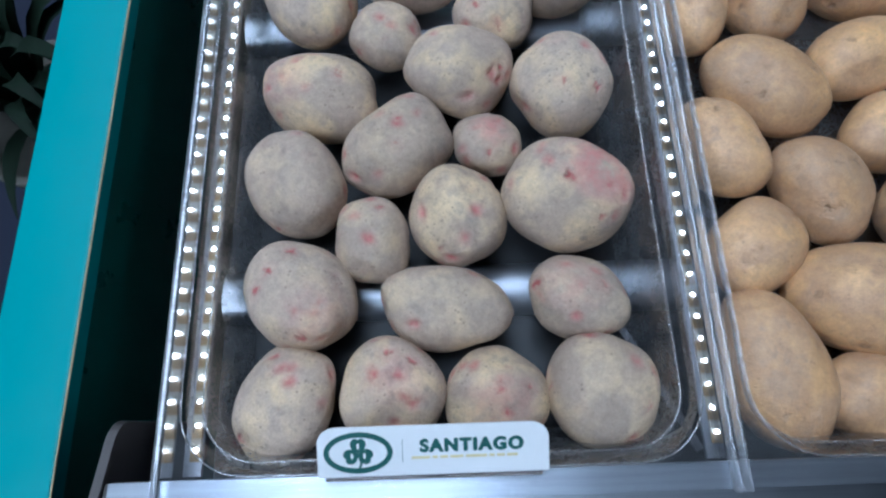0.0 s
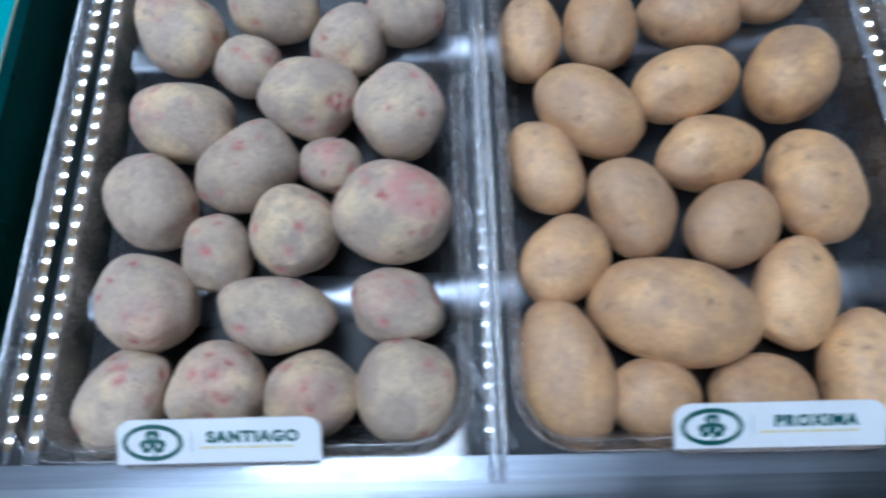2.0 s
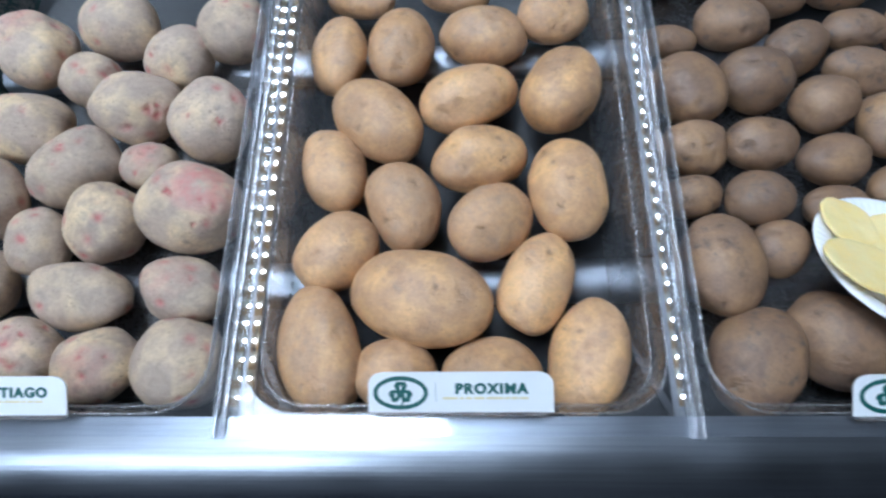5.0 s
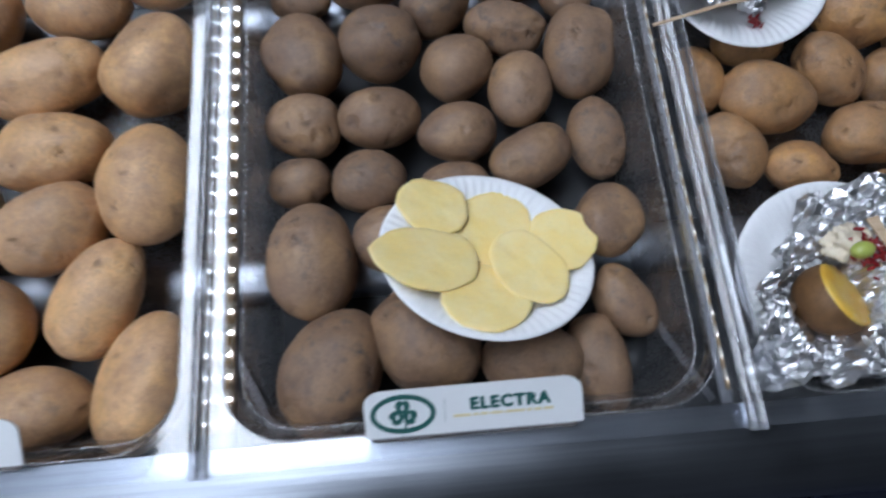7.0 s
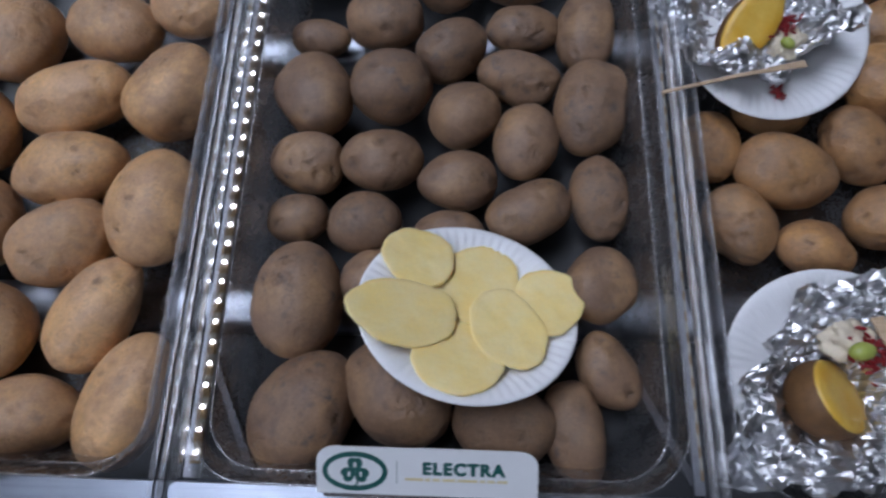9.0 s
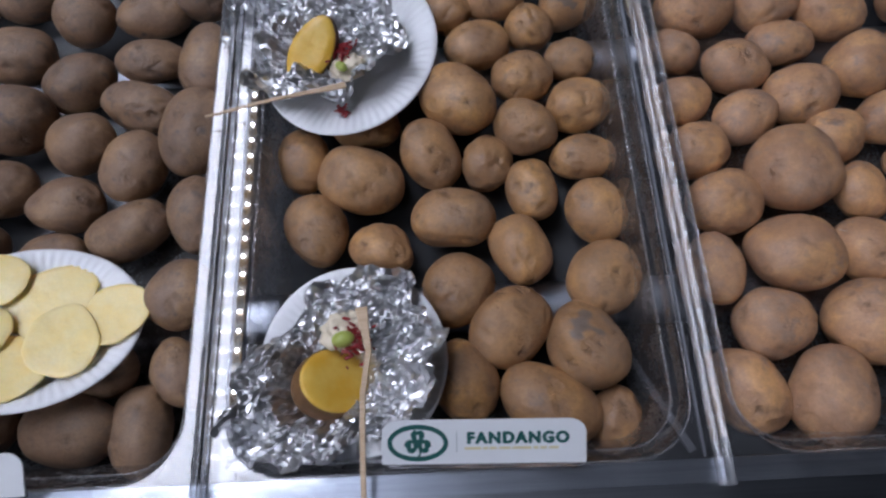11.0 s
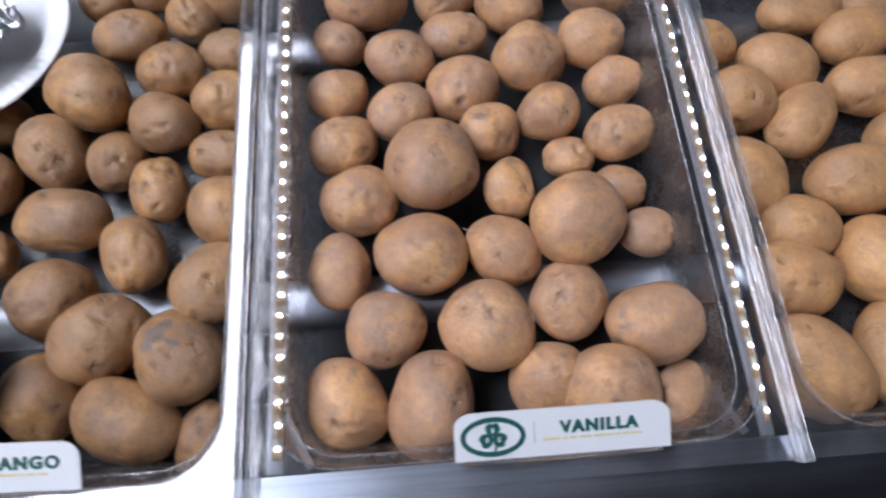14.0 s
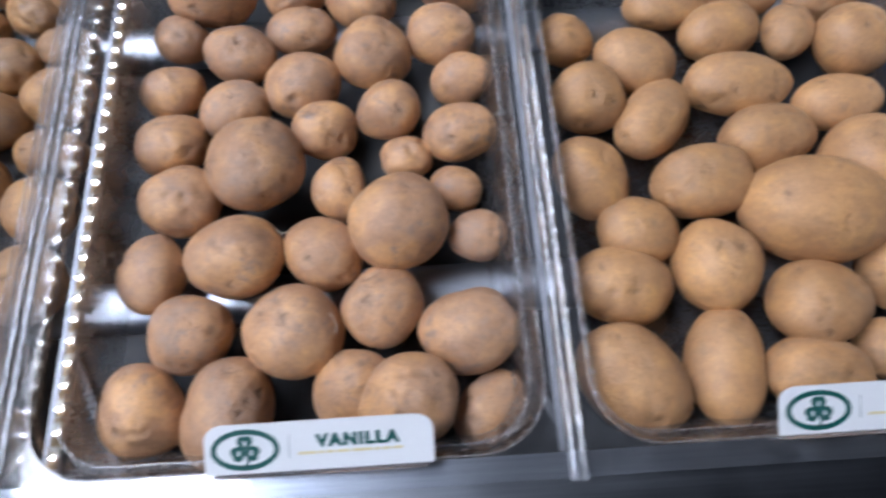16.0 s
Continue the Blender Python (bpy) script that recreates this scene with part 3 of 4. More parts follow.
spud_santiago(0.076, 0.429, 0.107, 0.083, 115, rosy=(-0.2, 0.5, 0.5))
spud_santiago(0.146, 0.387, 0.068, 0.066, -3)
spud_santiago(0.249, 0.409, 0.081, 0.075, 23)
spud_santiago(0.169, 0.460, 0.099, 0.082, -5)
spud_santiago(0.307, 0.450, 0.085, 0.082, -3)
spud_santiago(0.088, 0.325, 0.106, 0.082, -9, rosy=(-0.8, -0.1, 0.3))
spud_santiago(0.211, 0.343, 0.097, 0.085, -8)
spud_santiago(0.300, 0.323, 0.091, 0.089, 59)
spud_santiago(0.155, 0.270, 0.101, 0.077, 34)
spud_santiago(0.234, 0.275, 0.060, 0.058, -2, rosy=(0.0, 0.2, 0.6))
spud_santiago(0.071, 0.239, 0.093, 0.081, 102)
spud_santiago(0.295, 0.219, 0.107, 0.094, -10, rosy=(0.55, 0.25, 1.0))
spud_santiago(0.204, 0.207, 0.088, 0.081, 116)
spud_santiago(0.134, 0.189, 0.074, 0.063, 100)
spud_santiago(0.077, 0.144, 0.098, 0.083, -45, rosy=(0.5, -0.6, 0.3))
spud_santiago(0.193, 0.129, 0.107, 0.069, -7)
spud_santiago(0.299, 0.137, 0.082, 0.070, -2, rosy=(-0.2, 0.1, 0.3))
spud_santiago(0.069, 0.059, 0.090, 0.073, 66)
spud_santiago(0.151, 0.068, 0.081, 0.079, 89, rosy=(0.0, 0.2, 0.3))
spud_santiago(0.229, 0.062, 0.078, 0.075, -2, rosy=(0.1, -0.2, 0.4))
spud_santiago(0.306, 0.062, 0.084, 0.082, 84)

def spud_proxima(x, y, length, width, turn, lift=0.0, rosy=None, scar=None):
    potato(x, y, length, width, turn, M_PROXIMA, "smooth buff brown oval potato in a tray", "potatoes in the smooth buff tray", lift, rosy=rosy, scar=scar, eyes=5, lumps=1.2)


spud_proxima(0.433, 0.413, 0.103, 0.065, 89)
spud_proxima(0.504, 0.416, 0.098, 0.075, 83)
spud_proxima(0.596, 0.430, 0.102, 0.070, -9)
spud_proxima(0.677, 0.456, 0.083, 0.071, 2)
spud_proxima(0.451, 0.500, 0.090, 0.049, -18)
spud_proxima(0.564, 0.503, 0.086, 0.046, -5)
spud_proxima(0.481, 0.319, 0.114, 0.078, -42)
spud_proxima(0.579, 0.348, 0.112, 0.075, 19)
spud_proxima(0.678, 0.351, 0.102, 0.083, 73)
spud_proxima(0.437, 0.264, 0.097, 0.067, 98)
spud_proxima(0.589, 0.273, 0.103, 0.072, 10)
spud_proxima(0.513, 0.221, 0.098, 0.074, -64)
spud_proxima(0.677, 0.235, 0.113, 0.079, -87)
spud_proxima(0.599, 0.201, 0.093, 0.075, 42)
spud_proxima(0.447, 0.171, 0.091, 0.072, 45)
spud_proxima(0.531, 0.121, 0.139, 0.091, -10)
spud_proxima(0.641, 0.139, 0.106, 0.067, 70)
spud_proxima(0.438, 0.074, 0.125, 0.078, -78)
spud_proxima(0.509, 0.050, 0.075, 0.070, 1)
spud_proxima(0.597, 0.052, 0.093, 0.069, -0)
spud_proxima(0.684, 0.067, 0.113, 0.072, 74)

def spud_electra(x, y, length, width, turn, lift=0.0, rosy=None, scar=None):
    potato(x, y, length, width, turn, M_ELECTRA, "dusty grey brown potato in a tray", "potatoes in the dusty brown tray", lift, rosy=rosy, scar=scar, eyes=7, lumps=1.2)


spud_electra(0.865, 0.519, 0.072, 0.060, 1)
spud_electra(0.935, 0.487, 0.068, 0.065, 77)
spud_electra(1.005, 0.490, 0.080, 0.053, 7)
spud_electra(0.978, 0.542, 0.081, 0.060, -9)
spud_electra(1.060, 0.509, 0.063, 0.060, -7)
spud_electra(0.797, 0.528, 0.076, 0.068, -11)
spud_electra(0.873, 0.439, 0.078, 0.065, -2)
spud_electra(0.807, 0.425, 0.061, 0.040, -2)
spud_electra(0.940, 0.405, 0.075, 0.058, 30)
spud_electra(1.009, 0.430, 0.073, 0.050, 0)
spud_electra(1.069, 0.423, 0.085, 0.056, 86)
spud_electra(0.812, 0.350, 0.088, 0.072, -63)
spud_electra(0.884, 0.360, 0.078, 0.073, -1)
spud_electra(0.953, 0.333, 0.068, 0.062, 23)
spud_electra(1.004, 0.373, 0.080, 0.052, -9)
spud_electra(1.069, 0.336, 0.095, 0.067, 81)
spud_electra(1.010, 0.303, 0.076, 0.060, 84)
spud_electra(0.810, 0.283, 0.068, 0.057, -11)
spud_electra(0.879, 0.286, 0.076, 0.061, -0)
spud_electra(0.948, 0.265, 0.072, 0.055, 6)
spud_electra(1.012, 0.236, 0.078, 0.053, 30)
spud_electra(1.074, 0.250, 0.078, 0.053, -79)
spud_electra(0.805, 0.230, 0.057, 0.046, 0)
spud_electra(0.867, 0.225, 0.066, 0.057, 0)
spud_electra(0.942, 0.217, 0.064, 0.043, 1)
spud_electra(0.816, 0.153, 0.101, 0.075, 101)
spud_electra(1.070, 0.170, 0.065, 0.059, 49)
spud_electra(0.876, 0.173, 0.059, 0.052, 64)
spud_electra(0.830, 0.062, 0.105, 0.079, 61)
spud_electra(0.905, 0.079, 0.095, 0.080, -52)
spud_electra(0.989, 0.057, 0.082, 0.061, -4)
spud_electra(1.073, 0.100, 0.068, 0.047, -64)
spud_electra(1.044, 0.053, 0.081, 0.049, 95)
spud_electra(0.964, 0.145, 0.067, 0.058, 21)
spud_electra(1.004, 0.110, 0.066, 0.057, -30)

def spud_fandango(x, y, length, width, turn, lift=0.0, rosy=None, scar=None):
    potato(x, y, length, width, turn, M_FANDANGO, "freckled golden brown potato in a tray", "potatoes in the freckled brown tray", lift, rosy=rosy, scar=scar, eyes=10, depth=0.0017, lumps=1.2)


spud_fandango(1.325, 0.475, 0.053, 0.049, -4)
spud_fandango(1.377, 0.491, 0.066, 0.056, -3)
spud_fandango(1.412, 0.450, 0.053, 0.050, -3)
spud_fandango(1.454, 0.478, 0.066, 0.054, 23, scar=(-0.1, -0.45, 0.95))
spud_fandango(1.354, 0.428, 0.070, 0.054, 10)
spud_fandango(1.450, 0.407, 0.055, 0.047, -2)
spud_fandango(1.398, 0.385, 0.063, 0.057, -3)
spud_fandango(1.330, 0.357, 0.085, 0.069, -43, 0.006)
spud_fandango(1.452, 0.349, 0.066, 0.055, -2)
spud_fandango(1.396, 0.325, 0.067, 0.059, -37)
spud_fandango(1.300, 0.301, 0.078, 0.058, -72)
spud_fandango(1.356, 0.290, 0.058, 0.050, 84)
spud_fandango(1.451, 0.292, 0.066, 0.045, -6)
spud_fandango(1.396, 0.259, 0.062, 0.051, 82)
spud_fandango(1.175, 0.302, 0.068, 0.050, 87)
spud_fandango(1.233, 0.275, 0.086, 0.066, -14)
spud_fandango(1.236, 0.343, 0.070, 0.054, -4, -0.004)
spud_fandango(1.319, 0.233, 0.080, 0.060, 3)
spud_fandango(1.454, 0.234, 0.065, 0.058, 84)
spud_fandango(1.191, 0.226, 0.071, 0.058, -65)
spud_fandango(1.251, 0.207, 0.062, 0.049, -13)
spud_fandango(1.380, 0.198, 0.068, 0.053, -72)
spud_fandango(1.451, 0.166, 0.071, 0.065, 37)
spud_fandango(1.320, 0.163, 0.069, 0.063, 40)
spud_fandango(1.363, 0.125, 0.081, 0.064, 40)
spud_fandango(1.428, 0.106, 0.078, 0.068, -55, scar=(-0.25, 0.35, 0.93))
spud_fandango(1.321, 0.082, 0.073, 0.058, -71)
spud_fandango(1.391, 0.059, 0.089, 0.061, -35)
spud_fandango(1.446, 0.044, 0.059, 0.043, 75)

def spud_vanilla(x, y, length, width, turn, lift=0.0, rosy=None, scar=None):
    potato(x, y, length, width, turn, M_VANILLA, "round tan potato with grey bruises", "potatoes in the round tan tray", lift, rosy=rosy, scar=scar, eyes=10, depth=0.0015, lumps=1.2)


spud_vanilla(1.588, 0.458, 0.084, 0.073, -0)
spud_vanilla(1.732, 0.445, 0.073, 0.059, -25)
spud_vanilla(1.668, 0.465, 0.069, 0.060, 27)
spud_vanilla(1.766, 0.501, 0.069, 0.061, 3)
spud_vanilla(1.829, 0.462, 0.080, 0.062, 3)
spud_vanilla(1.646, 0.517, 0.077, 0.051, 1)
spud_vanilla(1.846, 0.530, 0.060, 0.049, 5)
spud_vanilla(1.559, 0.408, 0.054, 0.052, -4)
spud_vanilla(1.618, 0.385, 0.067, 0.057, 10)
spud_vanilla(1.674, 0.415, 0.069, 0.050, -2)
spud_vanilla(1.744, 0.375, 0.071, 0.068, 43)
spud_vanilla(1.810, 0.398, 0.067, 0.060, -0)
spud_vanilla(1.556, 0.348, 0.060, 0.053, -3)
spud_vanilla(1.616, 0.325, 0.065, 0.055, 9)
spud_vanilla(1.678, 0.347, 0.072, 0.062, 10)
spud_vanilla(1.827, 0.350, 0.060, 0.051, -0)
spud_vanilla(1.756, 0.317, 0.061, 0.056, -1)
spud_vanilla(1.698, 0.301, 0.058, 0.056, -2)
spud_vanilla(1.821, 0.290, 0.068, 0.057, -1)
spud_vanilla(1.562, 0.292, 0.065, 0.057, 20)
spud_vanilla(1.641, 0.259, 0.086, 0.083, 20)
spud_vanilla(1.771, 0.271, 0.048, 0.041, -2)
spud_vanilla(1.710, 0.242, 0.060, 0.047, 87)
spud_vanilla(1.814, 0.238, 0.049, 0.041, -24)
spud_vanilla(1.575, 0.233, 0.070, 0.061, 14)
spud_vanilla(1.763, 0.199, 0.085, 0.078, 29, 0.008)
spud_vanilla(1.829, 0.191, 0.050, 0.046, -2)
spud_vanilla(1.626, 0.180, 0.082, 0.073, -2)
spud_vanilla(1.698, 0.180, 0.069, 0.060, -54)
spud_vanilla(1.556, 0.171, 0.070, 0.053, 81)
spud_vanilla(1.594, 0.117, 0.067, 0.064, -2)
spud_vanilla(1.748, 0.132, 0.071, 0.062, 52)
spud_vanilla(1.676, 0.114, 0.080, 0.076, -2)
spud_vanilla(1.815, 0.106, 0.080, 0.069, 7)
spud_vanilla(1.559, 0.062, 0.076, 0.062, -66)
spud_vanilla(1.626, 0.055, 0.084, 0.068, 84)
spud_vanilla(1.723, 0.065, 0.065, 0.064, -3)
spud_vanilla(1.765, 0.056, 0.076, 0.069, -3, 0.014)
spud_vanilla(1.828, 0.046, 0.066, 0.048, 41)

def spud_buff(x, y, length, width, turn, lift=0.0, rosy=None, scar=None):
    potato(x, y, length, width, turn, M_BUFF, "large smooth orange buff potato in a tray", "potatoes in the large buff tray", lift, rosy=rosy, scar=scar, eyes=5)


spud_buff(1.930, 0.387, 0.054, 0.053, -2)
spud_buff(1.993, 0.357, 0.080, 0.063, -29)
spud_buff(1.942, 0.317, 0.071, 0.066, -2)
spud_buff(2.083, 0.387, 0.083, 0.059, 21)
spud_buff(2.154, 0.387, 0.061, 0.048, 71)
spud_buff(2.206, 0.365, 0.072, 0.070, 2)
spud_buff(2.039, 0.423, 0.088, 0.050, 0)
spud_buff(2.122, 0.433, 0.069, 0.044, 2)
spud_buff(2.201, 0.429, 0.081, 0.050, 3)
spud_buff(2.001, 0.294, 0.090, 0.059, 55)
spud_buff(2.086, 0.325, 0.100, 0.060, -5)
spud_buff(2.175, 0.301, 0.080, 0.057, 5)
spud_buff(2.100, 0.267, 0.087, 0.062, 9)
spud_buff(1.934, 0.237, 0.079, 0.063, -75)
spud_buff(2.030, 0.226, 0.088, 0.068, -2)
spud_buff(2.115, 0.190, 0.123, 0.093, -15)
spud_buff(2.184, 0.231, 0.094, 0.084, -34)
spud_buff(1.967, 0.184, 0.071, 0.061, -3)
spud_buff(1.945, 0.136, 0.081, 0.066, -9)
spud_buff(2.025, 0.149, 0.081, 0.071, -87)
spud_buff(2.099, 0.112, 0.077, 0.073, -5)
spud_buff(1.939, 0.061, 0.095, 0.077, -54)
spud_buff(2.015, 0.067, 0.095, 0.061, 78)
spud_buff(2.086, 0.055, 0.081, 0.065, -6)
spud_buff(2.157, 0.073, 0.058, 0.051, -6)
spud_buff(2.179, 0.132, 0.065, 0.065, -4)



# ---- labels ----
def lettering(text, size, bold=0.0, wide=1.0, bold2=0.00052):
    cu = bpy.data.curves.new("lettering", "FONT")
    cu.body, cu.size, cu.offset, cu.extrude = text, size, bold, 0.00015
    cu.align_x = "CENTER"
    cu.space_character = 1.22
    ob = new("lettering", cu)
    me = bpy.data.meshes.new_from_object(ob.evaluated_get(bpy.context.evaluated_depsgraph_get()))
    bpy.data.objects.remove(ob)
    me.transform(Matrix.Diagonal((wide, 1, 1, 1)))
    bm = bmesh.new()
    for i, (dx, dy) in enumerate(((0, 0), (bold2, 0), (-bold2, 0), (0, bold2 * 0.6), (0, -bold2 * 0.6))):
        shifted = me.copy()
        shifted.transform(Matrix.Translation((dx, dy, 0.00002 * i)))
        bm.from_mesh(shifted)
        bpy.data.meshes.remove(shifted)
    bm.to_mesh(me)
    bm.free()
    return me


def ellipse_ring(cx, cy, a, b, w, z0, z1, n=48):
    bm = bmesh.new()
    rows = []
    for ra, rb, z in ((a, b, z0), (a, b, z1), (a - w, b - w, z1), (a - w, b - w, z0)):
        rows.append([bm.verts.new((cx + ra * math.cos(6.28318 * i / n), cy + rb * math.sin(6.28318 * i / n), z)) for i in range(n)])
    for a_, b_ in zip(rows, rows[1:] + rows[:1]):
        for i in range(n):
            j = (i + 1) % n
            bm.faces.new((a_[i], a_[j], b_[j], b_[i]))
    return bm


def clover_leaf(cx, cy, size, angle, h=0.0004):
    """A broad leaf that grows from (cx, cy) towards angle, with a shallow notch at its tip."""
    pts = []
    for i in range(36):
        a = 6.28318 * i / 36
        off = math.atan2(math.sin(a), math.cos(a))
        r = size * (1 - 0.20 * math.exp(-(off / 0.30) ** 2) + 0.10 * math.cos(2 * (abs(off) - 0.9)))
        px, py = 1.02 * size + r * math.cos(a), r * math.sin(a)
        c, s = math.cos(radians(angle)), math.sin(radians(angle))
        pts.append((cx + px * c - py * s, cy + px * s + py * c))
    return extruded(pts, h)


def name_label(x, y, text, z=0.0095, lean=22.0, turn=0.0):
    """A card 144 mm wide and 31 mm high with two rounded upper corners, leaning back on the tray's front rim."""
    w, h, r = 0.144, 0.0315, 0.012
    pts = [(0, 0), (w, 0)] + [(w - r + r * math.cos(radians(a)), h - r * 0.8 + r * 0.8 * math.sin(radians(a))) for a in range(0, 91, 15)]
    pts += [(r + r * math.cos(radians(a)), h - r * 0.8 + r * 0.8 * math.sin(radians(a))) for a in range(90, 181, 15)]
    ob = empty("name_label", x, y, z)
    ob.rotation_euler = (radians(lean), 0, radians(turn))
    part("card", extruded(pts, 0.0012), M_CARD, ob, "white plastic card")
    top = 0.0013
    ring = part("logo_ring", ellipse_ring(0.0255, 0.0153, 0.0215, 0.0132, 0.0034, top, top + 0.0003), M_INK, ob, "dark green oval ring")
    for angle in (90, 205, 335):
        part("logo_leaf", clover_leaf(0.0255, 0.0152, 0.0047, angle, 0.0003), M_INK, ring).location = (0, 0, top)
    for lx, ly in ((0.0255, 0.0196), (0.0216, 0.0134), (0.0294, 0.0134)):
        part("logo_mark", box(lx - 0.0007, lx + 0.0007, ly - 0.0016, ly + 0.0016, top + 0.0003, top + 0.0005), M_CARD, ring)
    stem = extruded([(0.0248, 0.0150), (0.0262, 0.0150), (0.0266, 0.0080), (0.0250, 0.0052), (0.0225, 0.0040), (0.0232, 0.0030), (0.0262, 0.0042), (0.0280, 0.0078)], 0.0003)
    part("logo_stem", stem, M_INK, ring).location = (0, 0, top)
    part("dividing_line", box(0.0528, 0.0531, 0.0082, 0.0232, top, top + 0.0002), M_INK, ob)
    me = lettering(text, 0.0109, 0.00026, 1.02)
    me.materials.append(M_INK)
    shared("variety_name", me, ob, Matrix.Translation((0.0960, 0.0148, top)))
    cur = 0.0585
    for n in (7, 2, 3, 5, 8, 2, 3, 4):
        wl = 0.00165 * n
        part("tagline_bar", box(cur, cur + wl, 0.0102, 0.0119, top, top + 0.0002), M_YELLOW, ob)
        cur += wl + 0.0014
    part("holder_foot", box(0.004, w - 0.004, -0.0040, 0.0015, -0.0075, -0.0004, 0.0006, 1), M_RIDGE, ob, "clear plastic holder foot")
    return tagged(ob, "white name card with dark green clover logo", "label", "name labels on the tray fronts")


name_label(0.109, 0.0125, "SANTIAGO")
name_label(0.497, 0.0145, "PROXIMA")
name_label(0.863, 0.0110, "ELECTRA")
name_label(1.257, 0.0200, "FANDANGO", turn=-2)
name_label(1.639, 0.0125, "VANILLA")
name_label(2.006, 0.0140, "BU")


# ---- plates and tasters ----
def paper_plate(x, y, z, rx, ry, tilt=(0, 0, 0), flutes=64):
    ob = empty("paper_plate", x, y, z)
    ob.rotation_euler = [radians(a) for a in tilt]
    n = 256
    rows = []
    bm = bmesh.new()
    prof = ((0.02, 0.0, 0), (0.30, 0.0, 0), (0.60, 0.0, 0), (0.68, 0.0012, 0.15), (0.76, 0.0055, 0.8), (0.84, 0.0090, 1.0), (0.92, 0.0108, 1.0), (0.975, 0.0116, 0.5), (1.0, 0.0108, 0.1))
    for sheet, order in ((0.0, prof), (-0.0007, prof[::-1])):
        for q, h, f in order:
            ring = []
            for i in range(n):
                a = 6.28318 * i / n
                wave = 0.00060 * f * math.sin(flutes * a)
                ring.append(bm.verts.new((rx * q * math.cos(a), ry * q * math.sin(a), h + wave + sheet)))
            rows.append(ring)
    for a_, b_ in zip(rows, rows[1:]):
        for i in range(n):
            j = (i + 1) % n
            bm.faces.new((a_[i], a_[j], b_[j], b_[i]))
    bm.faces.new(rows[0])
    bm.faces.new(rows[-1])
    part("dish", bm, M_PAPER, ob, smooth=True)
    return ob


def potato_slice(parent_m, x, y, z, a, b, turn, thick=0.004, tilt=(0, 0), seed=0):
    """A thin boiled slice: an uneven, slightly cornered outline, a crisp cut edge and a sagging top."""
    g = np.random.default_rng(seed)
    bm = bmesh.new()
    n, rows = 64, []
    ph = g.uniform(0, 6.28, 5)
    wob = [1 + 0.035 * math.sin(2 * t + ph[0]) + 0.030 * math.sin(3 * t + ph[1]) + 0.018 * math.sin(5 * t + ph[2]) + 0.010 * math.sin(9 * t + ph[3]) + 0.006 * math.sin(17 * t + ph[4]) for t in (6.28318 * i / n for i in range(n))]
    for q, h in ((0.94, 0.0), (0.985, thick * 0.12), (1.0, thick * 0.5), (0.992, thick * 0.86), (0.965, thick), (0.85, thick * 1.02), (0.6, thick * 0.96), (0.3, thick * 0.92)):
        ring = []
        for i, w in enumerate(wob):
            t = 6.28318 * i / n
            sag = 0.0011 * q * q * math.sin(2 * t + ph[3]) + 0.0005 * q * math.sin(5 * t + ph[4] + 3 * q)
            ring.append(bm.verts.new((a * q * w * math.cos(t), b * q * w * math.sin(t), h + sag)))
        rows.append(ring)
    for r0, r1 in zip(rows, rows[1:]):
        for i in range(n):
            j = (i + 1) % n
            bm.faces.new((r0[i], r0[j], r1[j], r1[i]))
    bm.faces.new(rows[0][::-1])
    bm.faces.new(rows[-1])
    ob = mesh_object("potato_slice", bm, M_SLICE, smooth=True)
    ob.matrix_basis = parent_m @ pose(x, y, z, tilt[0], tilt[1], turn)
    return tagged(ob, "pale yellow boiled potato slice on a paper plate", "potato slice", "slices on the tasting plate")


PLATE_E = (0.959, 0.1385, -0.0325, -17, 13, 0)
paper_e = paper_plate(*PLATE_E[:3], 0.0870, 0.0770, PLATE_E[3:])
tagged(paper_e, "white fluted paper plate of yellow potato slices", "plate", "paper plates on the potatoes")
m_e = pose(*PLATE_E)
for seed, (sx, sy, stack, sa, sb, st) in enumerate((
    (0.0080, 0.0270, 0.0000, 0.0380, 0.0320, 38),
    (0.0640, 0.0090, 0.0000, 0.0300, 0.0280, 40),
    (-0.0400, 0.0420, 0.0022, 0.0310, 0.0255, -12),
    (-0.0120, -0.0390, 0.0008, 0.0350, 0.0320, -5),
    (-0.0520, -0.0080, 0.0046, 0.0440, 0.0280, 4),
    (0.0290, -0.0150, 0.0044, 0.0350, 0.0290, -62),
)):
    # each slice leans on the plate's raised rim
    out = math.hypot(sx, sy)
    lean = 9.0 * min(1.0, max(0.0, (out - 0.018) / 0.025))
    way = math.atan2(sy, sx) - radians(st)
    potato_slice(m_e, sx, sy, 0.0034 + stack + 0.20 * max(0.0, out - 0.026), sa, sb, st, 0.0028, (lean * math.sin(way), -lean * math.cos(way)), seed + 3)


